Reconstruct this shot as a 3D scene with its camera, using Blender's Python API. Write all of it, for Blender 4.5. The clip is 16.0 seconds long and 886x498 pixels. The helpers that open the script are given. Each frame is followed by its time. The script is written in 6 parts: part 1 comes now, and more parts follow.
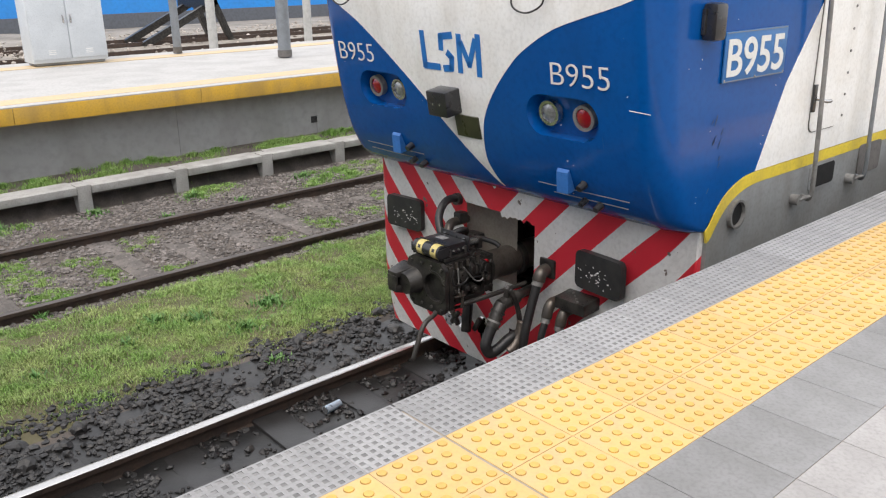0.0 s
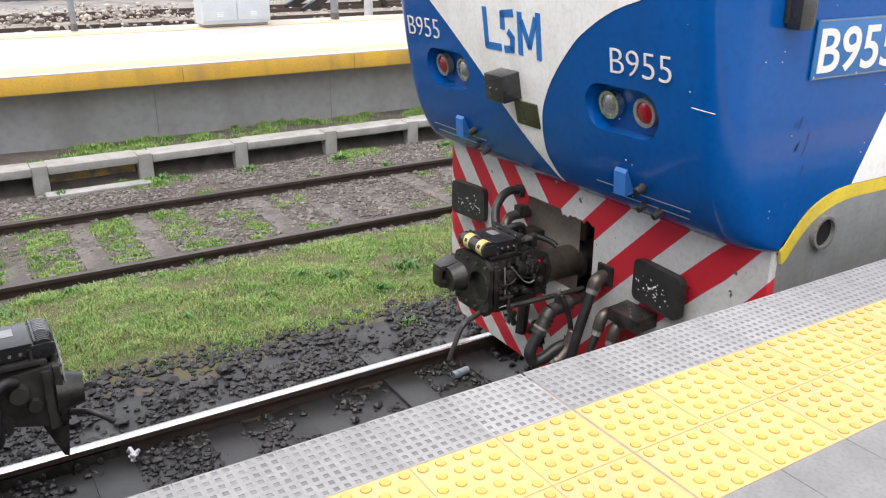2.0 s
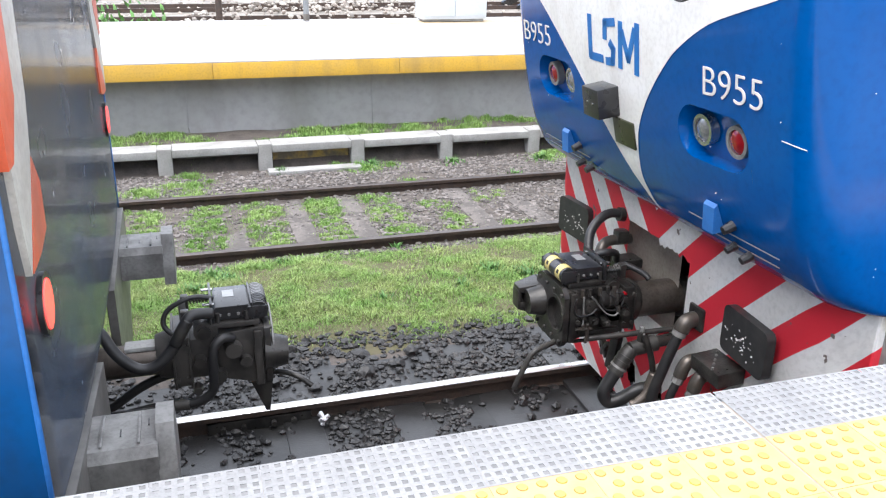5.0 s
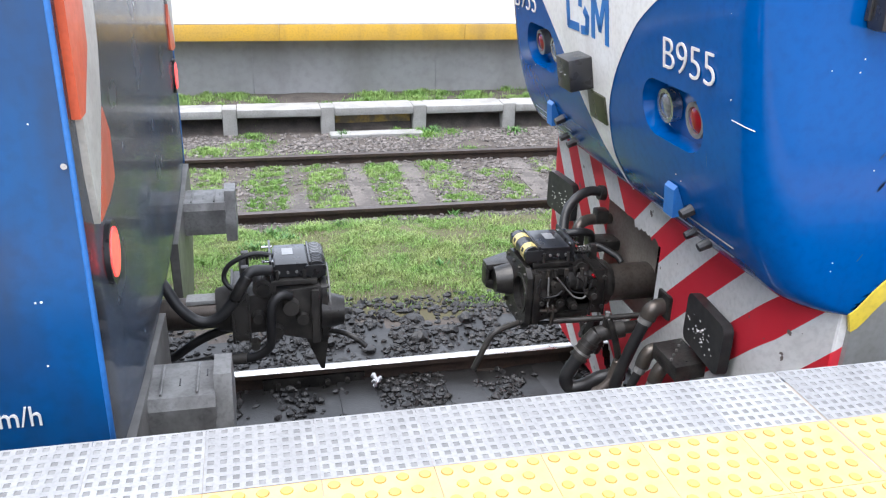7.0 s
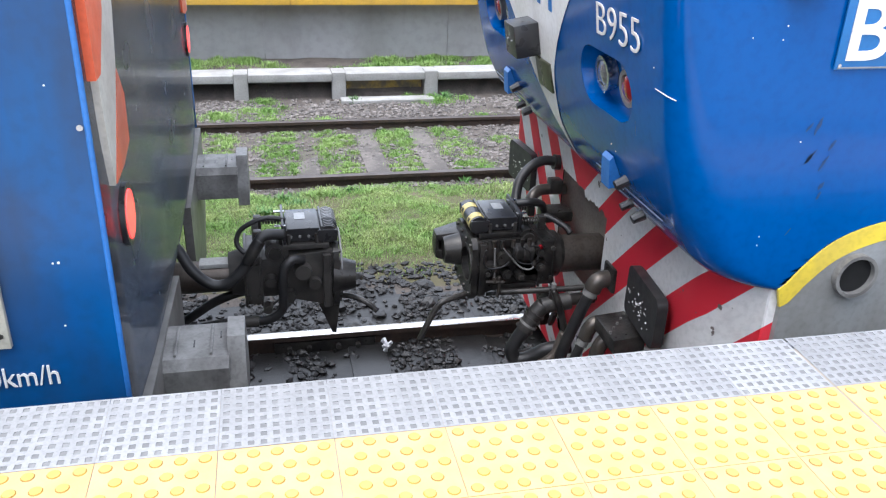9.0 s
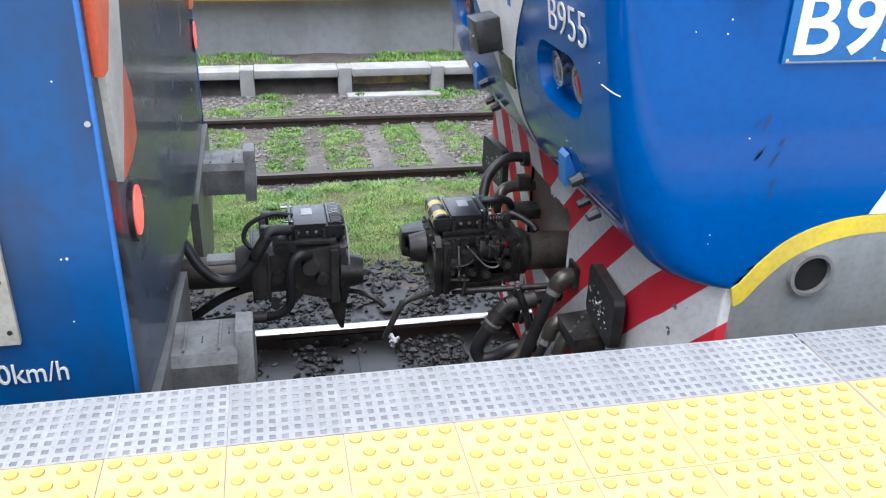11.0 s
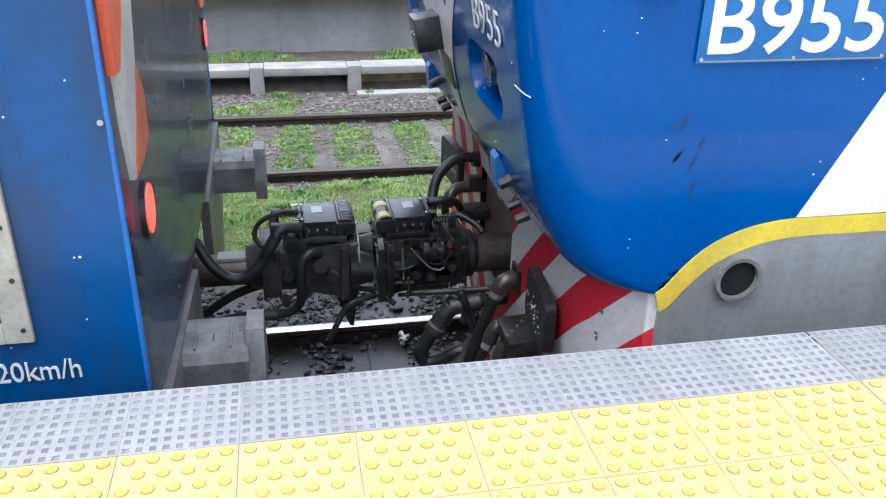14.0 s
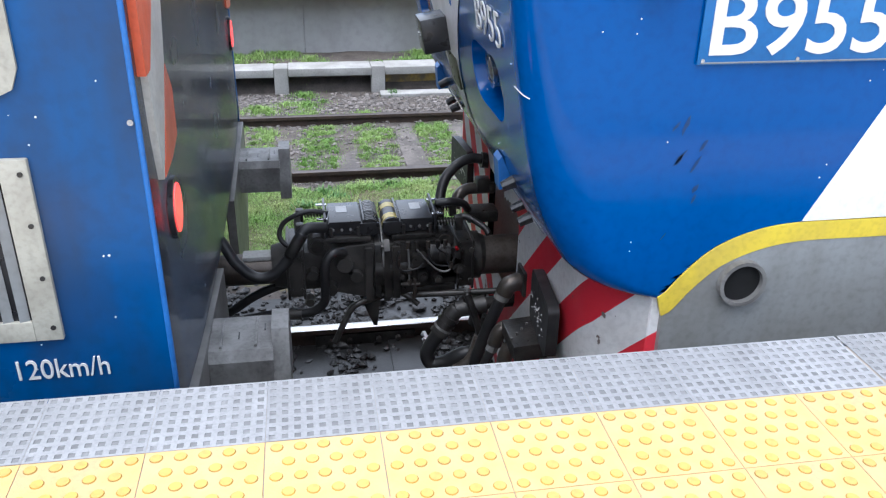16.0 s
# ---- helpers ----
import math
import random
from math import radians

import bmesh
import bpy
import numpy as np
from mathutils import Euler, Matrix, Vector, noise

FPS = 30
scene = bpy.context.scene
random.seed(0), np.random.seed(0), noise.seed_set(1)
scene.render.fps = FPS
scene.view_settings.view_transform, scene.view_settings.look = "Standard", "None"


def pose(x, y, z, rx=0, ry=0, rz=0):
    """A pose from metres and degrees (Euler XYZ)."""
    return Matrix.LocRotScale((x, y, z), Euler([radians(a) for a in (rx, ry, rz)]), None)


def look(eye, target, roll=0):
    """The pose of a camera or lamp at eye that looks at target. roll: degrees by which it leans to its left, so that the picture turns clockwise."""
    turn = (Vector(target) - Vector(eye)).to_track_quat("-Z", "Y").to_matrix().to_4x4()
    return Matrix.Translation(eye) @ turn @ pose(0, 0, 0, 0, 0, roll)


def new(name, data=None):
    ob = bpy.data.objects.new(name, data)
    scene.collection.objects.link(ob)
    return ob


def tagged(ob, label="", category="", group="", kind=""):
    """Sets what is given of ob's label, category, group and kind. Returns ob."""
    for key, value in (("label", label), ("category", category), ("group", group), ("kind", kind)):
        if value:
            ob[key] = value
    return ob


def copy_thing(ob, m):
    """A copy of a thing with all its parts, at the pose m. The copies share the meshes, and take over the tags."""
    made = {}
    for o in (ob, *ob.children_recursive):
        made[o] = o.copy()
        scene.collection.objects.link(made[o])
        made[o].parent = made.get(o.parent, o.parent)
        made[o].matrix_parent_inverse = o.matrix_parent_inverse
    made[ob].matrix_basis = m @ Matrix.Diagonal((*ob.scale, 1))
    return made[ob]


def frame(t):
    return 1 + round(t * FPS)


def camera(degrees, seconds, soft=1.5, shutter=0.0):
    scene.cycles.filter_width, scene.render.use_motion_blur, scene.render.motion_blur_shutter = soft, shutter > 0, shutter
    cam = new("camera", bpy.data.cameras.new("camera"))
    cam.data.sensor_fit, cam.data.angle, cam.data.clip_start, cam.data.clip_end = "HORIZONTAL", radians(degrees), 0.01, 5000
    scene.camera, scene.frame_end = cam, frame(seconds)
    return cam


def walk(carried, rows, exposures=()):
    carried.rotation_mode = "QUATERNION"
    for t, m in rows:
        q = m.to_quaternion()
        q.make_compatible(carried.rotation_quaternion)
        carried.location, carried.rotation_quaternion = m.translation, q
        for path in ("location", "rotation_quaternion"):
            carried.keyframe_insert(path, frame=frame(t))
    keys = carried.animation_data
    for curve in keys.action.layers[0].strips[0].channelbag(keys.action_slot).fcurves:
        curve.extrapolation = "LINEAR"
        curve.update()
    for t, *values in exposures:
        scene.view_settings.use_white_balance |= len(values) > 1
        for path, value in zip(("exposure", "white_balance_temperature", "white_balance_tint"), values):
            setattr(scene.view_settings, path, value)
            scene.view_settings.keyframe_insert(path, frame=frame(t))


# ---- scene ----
cam = camera(56.25, 16.0, soft=1.2)
PATH = [
    (0.0, look((0.230, -1.707, 1.208), (1.4788, -0.2861, 0.5592), -0.70)),
    (0.5, look((0.220, -1.713, 1.207), (1.3879, -0.2286, 0.5486), -0.09)),
    (1.0, look((0.216, -1.712, 1.208), (1.3045, -0.1770, 0.5307), -0.16)),
    (1.5, look((0.209, -1.715, 1.205), (1.2402, -0.1465, 0.5144), 0.26)),
    (2.0, look((0.203, -1.712, 1.200), (1.1789, -0.1157, 0.4935), 0.20)),
    (2.5, look((0.193, -1.718, 1.201), (1.1037, -0.0867, 0.4871), 0.58)),
    (3.0, look((0.189, -1.712, 1.198), (1.0452, -0.0544, 0.4788), 0.72)),
    (3.5, look((0.181, -1.719, 1.202), (0.9428, -0.0085, 0.4987), 0.46)),
    (4.0, look((0.174, -1.721, 1.203), (0.8637, 0.0157, 0.4899), 0.82)),
    (4.5, look((0.165, -1.728, 1.198), (0.8026, 0.0275, 0.4833), 1.41)),
    (5.0, look((0.163, -1.741, 1.213), (0.7238, 0.0408, 0.4996), 1.00)),
    (7.5, look((0.153, -1.718, 1.179), (0.5629, 0.0569, 0.3540), 2.24)),
    (8.0, look((0.148, -1.711, 1.173), (0.5445, 0.0506, 0.3136), 2.39)),
    (8.5, look((0.147, -1.735, 1.182), (0.5365, 0.0298, 0.3245), 2.00)),
    (9.0, look((0.148, -1.740, 1.185), (0.5444, 0.0238, 0.3293), 2.03)),
    (11.5, look((0.144, -1.734, 1.182), (0.5216, 0.0281, 0.3149), 1.71)),
    (12.0, look((0.145, -1.736, 1.184), (0.5215, 0.0277, 0.3197), 1.81)),
    (12.5, look((0.142, -1.735, 1.184), (0.5162, 0.0278, 0.3161), 1.73)),
    (13.0, look((0.140, -1.732, 1.183), (0.5075, 0.0327, 0.3175), 1.52)),
    (13.5, look((0.140, -1.731, 1.183), (0.4982, 0.0323, 0.3094), 1.27)),
    (14.0, look((0.139, -1.733, 1.184), (0.4985, 0.0309, 0.3116), 1.41)),
    (14.5, look((0.136, -1.728, 1.179), (0.4899, 0.0362, 0.3064), 1.52)),
    (15.0, look((0.136, -1.726, 1.182), (0.4810, 0.0383, 0.3069), 1.39)),
    (15.5, look((0.132, -1.730, 1.185), (0.4581, 0.0406, 0.3132), 1.11)),
    (16.0, look((0.129, -1.731, 1.185), (0.4372, 0.0422, 0.3120), 1.03)),
]
walk(cam, PATH, exposures=[(0.0, -0.04, 6650, 11), (2.0, 0.3, 6550, 12), (4.0, 0.66, 6250, 12), (5.0, 0.82, 6150, 11), (8.0, 0.75, 5950, 11), (12.5, 0.6, 5780, 10), (16.0, 0.5, 5700, 10)])

# ---- light: bright overcast day ----
world = bpy.data.worlds.new("world")
scene.world = world
world.use_nodes = True
wn = world.node_tree.nodes
sky = wn.new("ShaderNodeTexSky")
sky.sky_type = "NISHITA"
sky.sun_disc = False
sky.sun_elevation, sky.sun_rotation = radians(68), radians(-117)
sky.air_density, sky.dust_density, sky.ozone_density = 1.0, 6.0, 1.0
soften = wn.new("ShaderNodeMix")
soften.data_type = "RGBA"
soften.inputs[0].default_value = 0.72
soften.inputs[7].default_value = (9.0, 9.2, 9.6, 1)
world.node_tree.links.new(sky.outputs[0], soften.inputs[6])
world.node_tree.links.new(soften.outputs[2], wn["Background"].inputs[0])
wn["Background"].inputs[1].default_value = 0.2
sun = new("sun", bpy.data.lights.new("sun", "SUN"))
sun.data.energy, sun.data.angle, sun.data.color = 1.95, radians(50), (1.0, 0.97, 0.93)
sun.matrix_world = look((-3.0, -0.6, 11), (1.0, 1.5, 0))

# ---- fixed sizes ----
YC = 1.858          # centre of the near track
RT = -1.5           # rail top
TX, TY = 0.253, 0.234   # tile pitch along and across the edge


# ---- materials ----
def mat(name, base, rough=0.6, metal=0.0, second=None, amount=0.5, scale=8.0, fine=60.0, bump=0.0, bscale=120.0, spec=0.5, coat=0.0, per=0.0, stains=None, lo=0.42, hi=0.62):
    """A node material: a base colour, a second colour mixed in by two scales of noise, bump, and a tint by object."""
    m = bpy.data.materials.new(name)
    m.use_nodes = True
    nt, n = m.node_tree, m.node_tree.nodes
    b = n["Principled BSDF"]
    b.inputs["Roughness"].default_value, b.inputs["Metallic"].default_value = rough, metal
    b.inputs["Specular IOR Level"].default_value, b.inputs["Coat Weight"].default_value = spec, coat
    tc = n.new("ShaderNodeTexCoord")
    second = second or tuple(c * 0.7 for c in base)

    def noise_at(s, detail=6.0):
        k = n.new("ShaderNodeTexNoise")
        k.inputs["Scale"].default_value, k.inputs["Detail"].default_value = s, detail
        nt.links.new(tc.outputs["Object"], k.inputs["Vector"])
        return k

    def ramp(src, a, z):
        r = n.new("ShaderNodeMapRange")
        r.inputs[1].default_value, r.inputs[2].default_value = a, z
        nt.links.new(src, r.inputs[0])
        return r.outputs[0]

    def mix(fac, a, c, k=None):
        x = n.new("ShaderNodeMix")
        x.data_type = "RGBA"
        if k is not None:
            mu = n.new("ShaderNodeMath")
            mu.operation = "MULTIPLY"
            nt.links.new(fac, mu.inputs[0])
            mu.inputs[1].default_value = k
            fac = mu.outputs[0]
        nt.links.new(fac, x.inputs[0])
        for i, v in ((6, a), (7, c)):
            if isinstance(v, tuple):
                x.inputs[i].default_value = (*v, 1)
            else:
                nt.links.new(v, x.inputs[i])
        return x.outputs[2]

    col = mix(ramp(noise_at(scale).outputs[0], lo, hi), base, second, amount)
    col = mix(ramp(noise_at(fine, 3.0).outputs[0], 0.45, 0.75), col, tuple(c * 0.6 for c in second), amount * 0.6)
    if stains:
        sc, s_scale, s_amt = stains[:3]
        s_lo = stains[3] if len(stains) > 3 else 0.48
        mp = n.new("ShaderNodeMapping")
        mp.inputs["Scale"].default_value = (1, 1, 0.25)
        nt.links.new(tc.outputs["Object"], mp.inputs[0])
        k = n.new("ShaderNodeTexNoise")
        k.inputs["Scale"].default_value, k.inputs["Detail"].default_value = s_scale, 8
        nt.links.new(mp.outputs[0], k.inputs["Vector"])
        col = mix(ramp(k.outputs[0], s_lo, 0.7), col, sc, s_amt)
    if per:
        oi = n.new("ShaderNodeObjectInfo")
        hs = n.new("ShaderNodeHueSaturation")
        nt.links.new(ramp(oi.outputs["Random"], 0, 1), hs.inputs["Value"])
        r = hs.inputs["Value"].links[0].from_node
        r.inputs[3].default_value, r.inputs[4].default_value = 1 - per, 1 + per
        nt.links.new(col, hs.inputs["Color"])
        col = hs.outputs[0]
    nt.links.new(col, b.inputs["Base Color"])
    rr = n.new("ShaderNodeMapRange")
    rr.inputs[3].default_value, rr.inputs[4].default_value = max(0.02, rough - 0.12), min(1, rough + 0.12)
    nt.links.new(noise_at(scale * 2.3).outputs[0], rr.inputs[0])
    nt.links.new(rr.outputs[0], b.inputs["Roughness"])
    if bump:
        bp = n.new("ShaderNodeBump")
        bp.inputs["Strength"].default_value, bp.inputs["Distance"].default_value = bump, 0.004
        nt.links.new(noise_at(bscale).outputs[0], bp.inputs["Height"])
        nt.links.new(bp.outputs[0], b.inputs["Normal"])
    return m


def island(m, spread):
    """Vary a material by island, for stuff."""
    nt, n = m.node_tree, m.node_tree.nodes
    b = n["Principled BSDF"]
    src = b.inputs["Base Color"].links[0].from_socket
    g, hs, r = n.new("ShaderNodeNewGeometry"), n.new("ShaderNodeHueSaturation"), n.new("ShaderNodeMapRange")
    nt.links.new(g.outputs["Random Per Island"], r.inputs[0])
    r.inputs[3].default_value, r.inputs[4].default_value = 1 - spread, 1 + spread
    nt.links.new(r.outputs[0], hs.inputs["Value"])
    nt.links.new(src, hs.inputs["Color"])
    nt.links.new(hs.outputs[0], b.inputs["Base Color"])
    return m


def glow(name, col, strength, rough=0.2):
    m = mat(name, col, rough)
    b = m.node_tree.nodes["Principled BSDF"]
    b.inputs["Emission Color"].default_value = (*col, 1)
    b.inputs["Emission Strength"].default_value = strength
    return m


BLUE = mat("blue_paint", (0.0003, 0.074, 0.295), 0.17, second=(0.0003, 0.061, 0.25), amount=0.5, scale=2.5, fine=30, spec=0.26, coat=0.12, stains=((0.004, 0.06, 0.22), 3.0, 0.5))
COACH_BLUE = mat("coach_blue_paint", (0.0005, 0.076, 0.25), 0.32, second=(0.003, 0.055, 0.19), amount=0.6, scale=2.0, fine=25, spec=0.4, coat=0.1, stains=((0.025, 0.036, 0.06), 3.4, 1.0, 0.4))
WHITE = mat("white_paint", (0.82, 0.82, 0.8), 0.4, second=(0.7, 0.68, 0.63), amount=0.45, scale=4, fine=45, stains=((0.38, 0.34, 0.28), 5.0, 0.3))
YELLOW = mat("yellow_paint", (0.72, 0.55, 0.05), 0.45, second=(0.6, 0.45, 0.06), amount=0.6, scale=6, fine=50, stains=((0.3, 0.24, 0.1), 6.0, 0.3))
GREY = mat("grey_paint", (0.26, 0.27, 0.27), 0.5, second=(0.2, 0.2, 0.19), amount=0.6, scale=4, fine=40, stains=((0.13, 0.12, 0.1), 4.0, 0.5))
DARK = mat("greasy_black_iron", (0.018, 0.0172, 0.0165), 0.32, 0.3, second=(0.062, 0.057, 0.051), amount=0.7, scale=14, fine=90, bump=0.3)
IRON = mat("dusty_cast_iron", (0.032, 0.03, 0.028), 0.4, 0.2, second=(0.085, 0.078, 0.07), amount=0.6, scale=10, fine=80, bump=0.3)
SHANK = mat("worn_brown_steel", (0.13, 0.11, 0.095), 0.4, 0.55, second=(0.07, 0.055, 0.045), amount=0.7, scale=8, fine=70)
STEEL = mat("bright_steel", (0.6, 0.6, 0.6), 0.25, 0.95, second=(0.4, 0.38, 0.36), amount=0.5, scale=10, fine=90)
BRASS = mat("dull_fitting", (0.09, 0.082, 0.075), 0.36, 0.6, second=(0.1, 0.08, 0.06), amount=0.6, scale=20, fine=90)
RUBBER = mat("black_rubber", (0.013, 0.013, 0.014), 0.46, second=(0.034, 0.032, 0.03), amount=0.5, scale=12, fine=90)
BLACKBOX = mat("black_enamel", (0.016, 0.016, 0.018), 0.3, second=(0.035, 0.035, 0.035), amount=0.5, scale=10, fine=60, coat=0.2)
BUFFER = mat("grey_weathered_buffer_steel", (0.22, 0.216, 0.208), 0.5, 0.15, second=(0.11, 0.105, 0.1), amount=0.8, scale=7, fine=60, bump=0.2, stains=((0.4, 0.4, 0.38), 9.0, 0.35))
LABEL = mat("yellow_label", (0.6, 0.5, 0.19), 0.4, second=(0.42, 0.34, 0.12), amount=0.4)
PLATEBLUE = mat("plate_blue", (0.012, 0.13, 0.36), 0.35, second=(0.01, 0.1, 0.3), amount=0.5)
LENS_RED = mat("red_lens", (0.26, 0.006, 0.01), 0.12, second=(0.25, 0.005, 0.01), amount=0.5, scale=40, coat=0.6)
LENS_CLEAR = mat("clear_ribbed_lens", (0.42, 0.43, 0.42), 0.15, 0.6, second=(0.2, 0.2, 0.2), amount=0.7, scale=60, fine=200, bump=0.5, bscale=160, coat=0.6)
REDGLOW = glow("lit_red_lamp", (1.0, 0.07, 0.06), 1.0)
BRACKET = mat("light_blue_paint", (0.03, 0.15, 0.44), 0.4, second=(0.02, 0.11, 0.34), amount=0.5)
END_GREY = mat("grimy_blue_grey_end_paint", (0.13, 0.18, 0.27), 0.24, second=(0.2, 0.2, 0.195), amount=0.75, scale=1.6, fine=18, coat=0.4, stains=((0.14, 0.135, 0.125), 1.6, 0.7))
APRON = mat("grimy_brown_grey_apron", (0.17, 0.163, 0.152), 0.4, second=(0.1, 0.095, 0.088), amount=0.7, scale=4, fine=30, stains=((0.06, 0.055, 0.05), 4.0, 0.5))
# matte black that stands in for the shade inside uncut holes
HOLE_SHADE = mat("hole_shade_black", (0.004, 0.004, 0.004), 0.95)
ORANGE = mat("red_orange_paint", (0.62, 0.1, 0.035), 0.4, second=(0.5, 0.08, 0.03), amount=0.5, stains=((0.2, 0.12, 0.1), 4.0, 0.4))
COACH_WHITE = mat("dusty_white_paint", (0.5, 0.49, 0.45), 0.45, second=(0.36, 0.34, 0.3), amount=0.6, stains=((0.25, 0.23, 0.2), 4.0, 0.4))
CREAM = mat("cream_frame_paint", (0.42, 0.4, 0.33), 0.5, second=(0.28, 0.26, 0.21), amount=0.6, scale=6)
TILE_GREY = mat("grey_ribbed_concrete_tile", (0.3, 0.301, 0.303), 0.75, second=(0.222, 0.224, 0.226), amount=0.6, scale=7, fine=90, bump=0.3, per=0.12)
TILE_PIT = mat("dirt_in_tile_pits", (0.15, 0.15, 0.15), 0.9, second=(0.25, 0.25, 0.25), amount=0.9, scale=9, fine=120)
TILE_YELLOW = mat("yellow_tactile_tile", (0.62, 0.4, 0.15), 0.7, second=(0.58, 0.42, 0.22), amount=0.5, scale=9, fine=70, bump=0.25, per=0.05, stains=((0.42, 0.33, 0.2), 10.0, 0.38))
TILE_DOME = mat("worn_tactile_dome", (0.62, 0.38, 0.085), 0.65, second=(0.54, 0.34, 0.11), amount=0.6, scale=14, fine=70, per=0.05)
DOME_RIM = mat("dark_dome_rim", (0.44, 0.25, 0.035), 0.7, second=(0.28, 0.17, 0.05), amount=0.7, scale=20, fine=80, per=0.1)
PAVER = mat("plain_grey_paver", (0.24, 0.24, 0.24), 0.75, second=(0.18, 0.18, 0.176), amount=0.6, scale=6, fine=80, bump=0.3, per=0.1)
PAVER_LIGHT = mat("light_grey_paver", (0.37, 0.36, 0.352), 0.75, second=(0.29, 0.28, 0.272), amount=0.6, scale=6, fine=80, bump=0.4, per=0.08)
JOINT = mat("dirty_joint_mortar", (0.29, 0.25, 0.2), 0.9, second=(0.37, 0.33, 0.29), amount=0.6, scale=9)
CONCRETE = mat("grey_concrete", (0.34, 0.34, 0.335), 0.8, second=(0.28, 0.275, 0.27), amount=0.5, scale=1.4, fine=9, bump=0.15, bscale=50, stains=((0.16, 0.15, 0.14), 1.5, 0.45))
COPING = mat("pale_worn_concrete", (0.37, 0.365, 0.35), 0.8, second=(0.25, 0.245, 0.23), amount=0.7, scale=4, fine=60, bump=0.5, bscale=60, stains=((0.2, 0.19, 0.17), 3.0, 0.4))
DARKCON = mat("stained_dark_concrete", (0.15, 0.14, 0.13), 0.85, second=(0.09, 0.085, 0.08), amount=0.7, scale=4, fine=40, bump=0.4)
EDGE_YELLOW = mat("yellow_platform_edge_paint", (0.68, 0.4, 0.045), 0.6, second=(0.58, 0.36, 0.08), amount=0.6, scale=3, fine=40, stains=((0.22, 0.16, 0.08), 4.0, 0.4))
FAR_TOP = mat("pale_far_platform_paving", (0.42, 0.415, 0.405), 0.7, second=(0.33, 0.325, 0.315), amount=0.6, scale=2, fine=25)
FAR_YELLOW = mat("pale_yellow_far_tiles", (0.54, 0.41, 0.24), 0.7, second=(0.46, 0.38, 0.27), amount=0.6, scale=3, fine=25)
SOIL = mat("brown_gravelly_soil", (0.11, 0.093, 0.08), 0.95, second=(0.055, 0.047, 0.041), amount=0.8, scale=5, fine=60, bump=0.8, bscale=40)
OIL = mat("oil_black_ballast_bed", (0.013, 0.013, 0.0135), 0.38, second=(0.03, 0.029, 0.027), amount=0.8, scale=5, fine=50, bump=0.5, bscale=28)
TURF = mat("turf_soil", (0.09, 0.085, 0.04), 0.95, second=(0.17, 0.13, 0.095), amount=0.6, scale=3, fine=50, bump=0.8, bscale=60, lo=0.5, hi=0.7)
GRASS = island(mat("grass_blade", (0.19, 0.33, 0.075), 0.6, second=(0.33, 0.39, 0.14), amount=0.75, scale=2.6, fine=11), 0.4)
TUFT = island(mat("tuft_blade", (0.16, 0.3, 0.06), 0.6, second=(0.32, 0.44, 0.14), amount=0.7, scale=1.5, fine=9), 0.3)
WEED = island(mat("weed_leaf", (0.09, 0.21, 0.05), 0.6, second=(0.14, 0.27, 0.07), amount=0.7, scale=4, fine=20), 0.3)
STONE_DARK = island(mat("black_oily_stone", (0.016, 0.0155, 0.0155), 0.45, second=(0.042, 0.039, 0.037), amount=0.7, scale=15, fine=60), 0.4)
STONE = island(mat("ballast_stone", (0.185, 0.166, 0.154), 0.85, second=(0.085, 0.077, 0.072), amount=0.7, scale=12, fine=60), 0.4)
DUST = mat("dusty_pale_ground", (0.3, 0.275, 0.24), 0.95, second=(0.17, 0.15, 0.125), amount=0.8, scale=0.8, fine=9, bump=0.6, bscale=8)
RUBBLE = island(mat("pale_rubble", (0.38, 0.35, 0.31), 0.85, second=(0.25, 0.2, 0.17), amount=0.7, scale=3, fine=30), 0.45)
RUST = mat("rusty_rail_steel", (0.075, 0.05, 0.038), 0.75, 0.2, second=(0.045, 0.035, 0.03), amount=0.7, scale=10, fine=80, bump=0.2)
RAILTOP = mat("polished_rail_head", (0.62, 0.61, 0.6), 0.3, 0.9, second=(0.5, 0.48, 0.46), amount=0.4, scale=6)
RAILTOP_DULL = mat("dull_rail_head", (0.12, 0.105, 0.1), 0.45, 0.6, second=(0.08, 0.07, 0.065), amount=0.5, scale=6)
SLEEPER = mat("weathered_sleeper_wood", (0.15, 0.133, 0.122), 0.9, second=(0.08, 0.072, 0.066), amount=0.8, scale=7, fine=60, bump=0.6)
WALLBLUE = mat("bright_blue_painted_wall", (0.02, 0.27, 0.72), 0.6, second=(0.03, 0.22, 0.6), amount=0.5, scale=0.6, fine=6)
WALLBASE = mat("grey_wall_base", (0.12, 0.13, 0.15), 0.8)
CABINET = mat("pale_grey_cabinet_paint", (0.58, 0.61, 0.63), 0.45, second=(0.5, 0.53, 0.55), amount=0.5, scale=3)
POLE = mat("galvanised_grey_pole", (0.24, 0.26, 0.28), 0.45, 0.4, second=(0.18, 0.19, 0.2), amount=0.5)
PLATE_GREY = mat("worn_alloy_plate", (0.4, 0.4, 0.4), 0.4, 0.5)
PAPER = mat("crumpled_white_paper", (0.75, 0.75, 0.77), 0.8)
TEXTWHITE = mat("white_lettering", (0.68, 0.68, 0.66), 0.45, second=(0.65, 0.64, 0.6), amount=0.5, scale=10)
TEXTBLUE = mat("blue_lettering", (0.01, 0.14, 0.45), 0.4, second=(0.02, 0.2, 0.5), amount=0.4, scale=20)


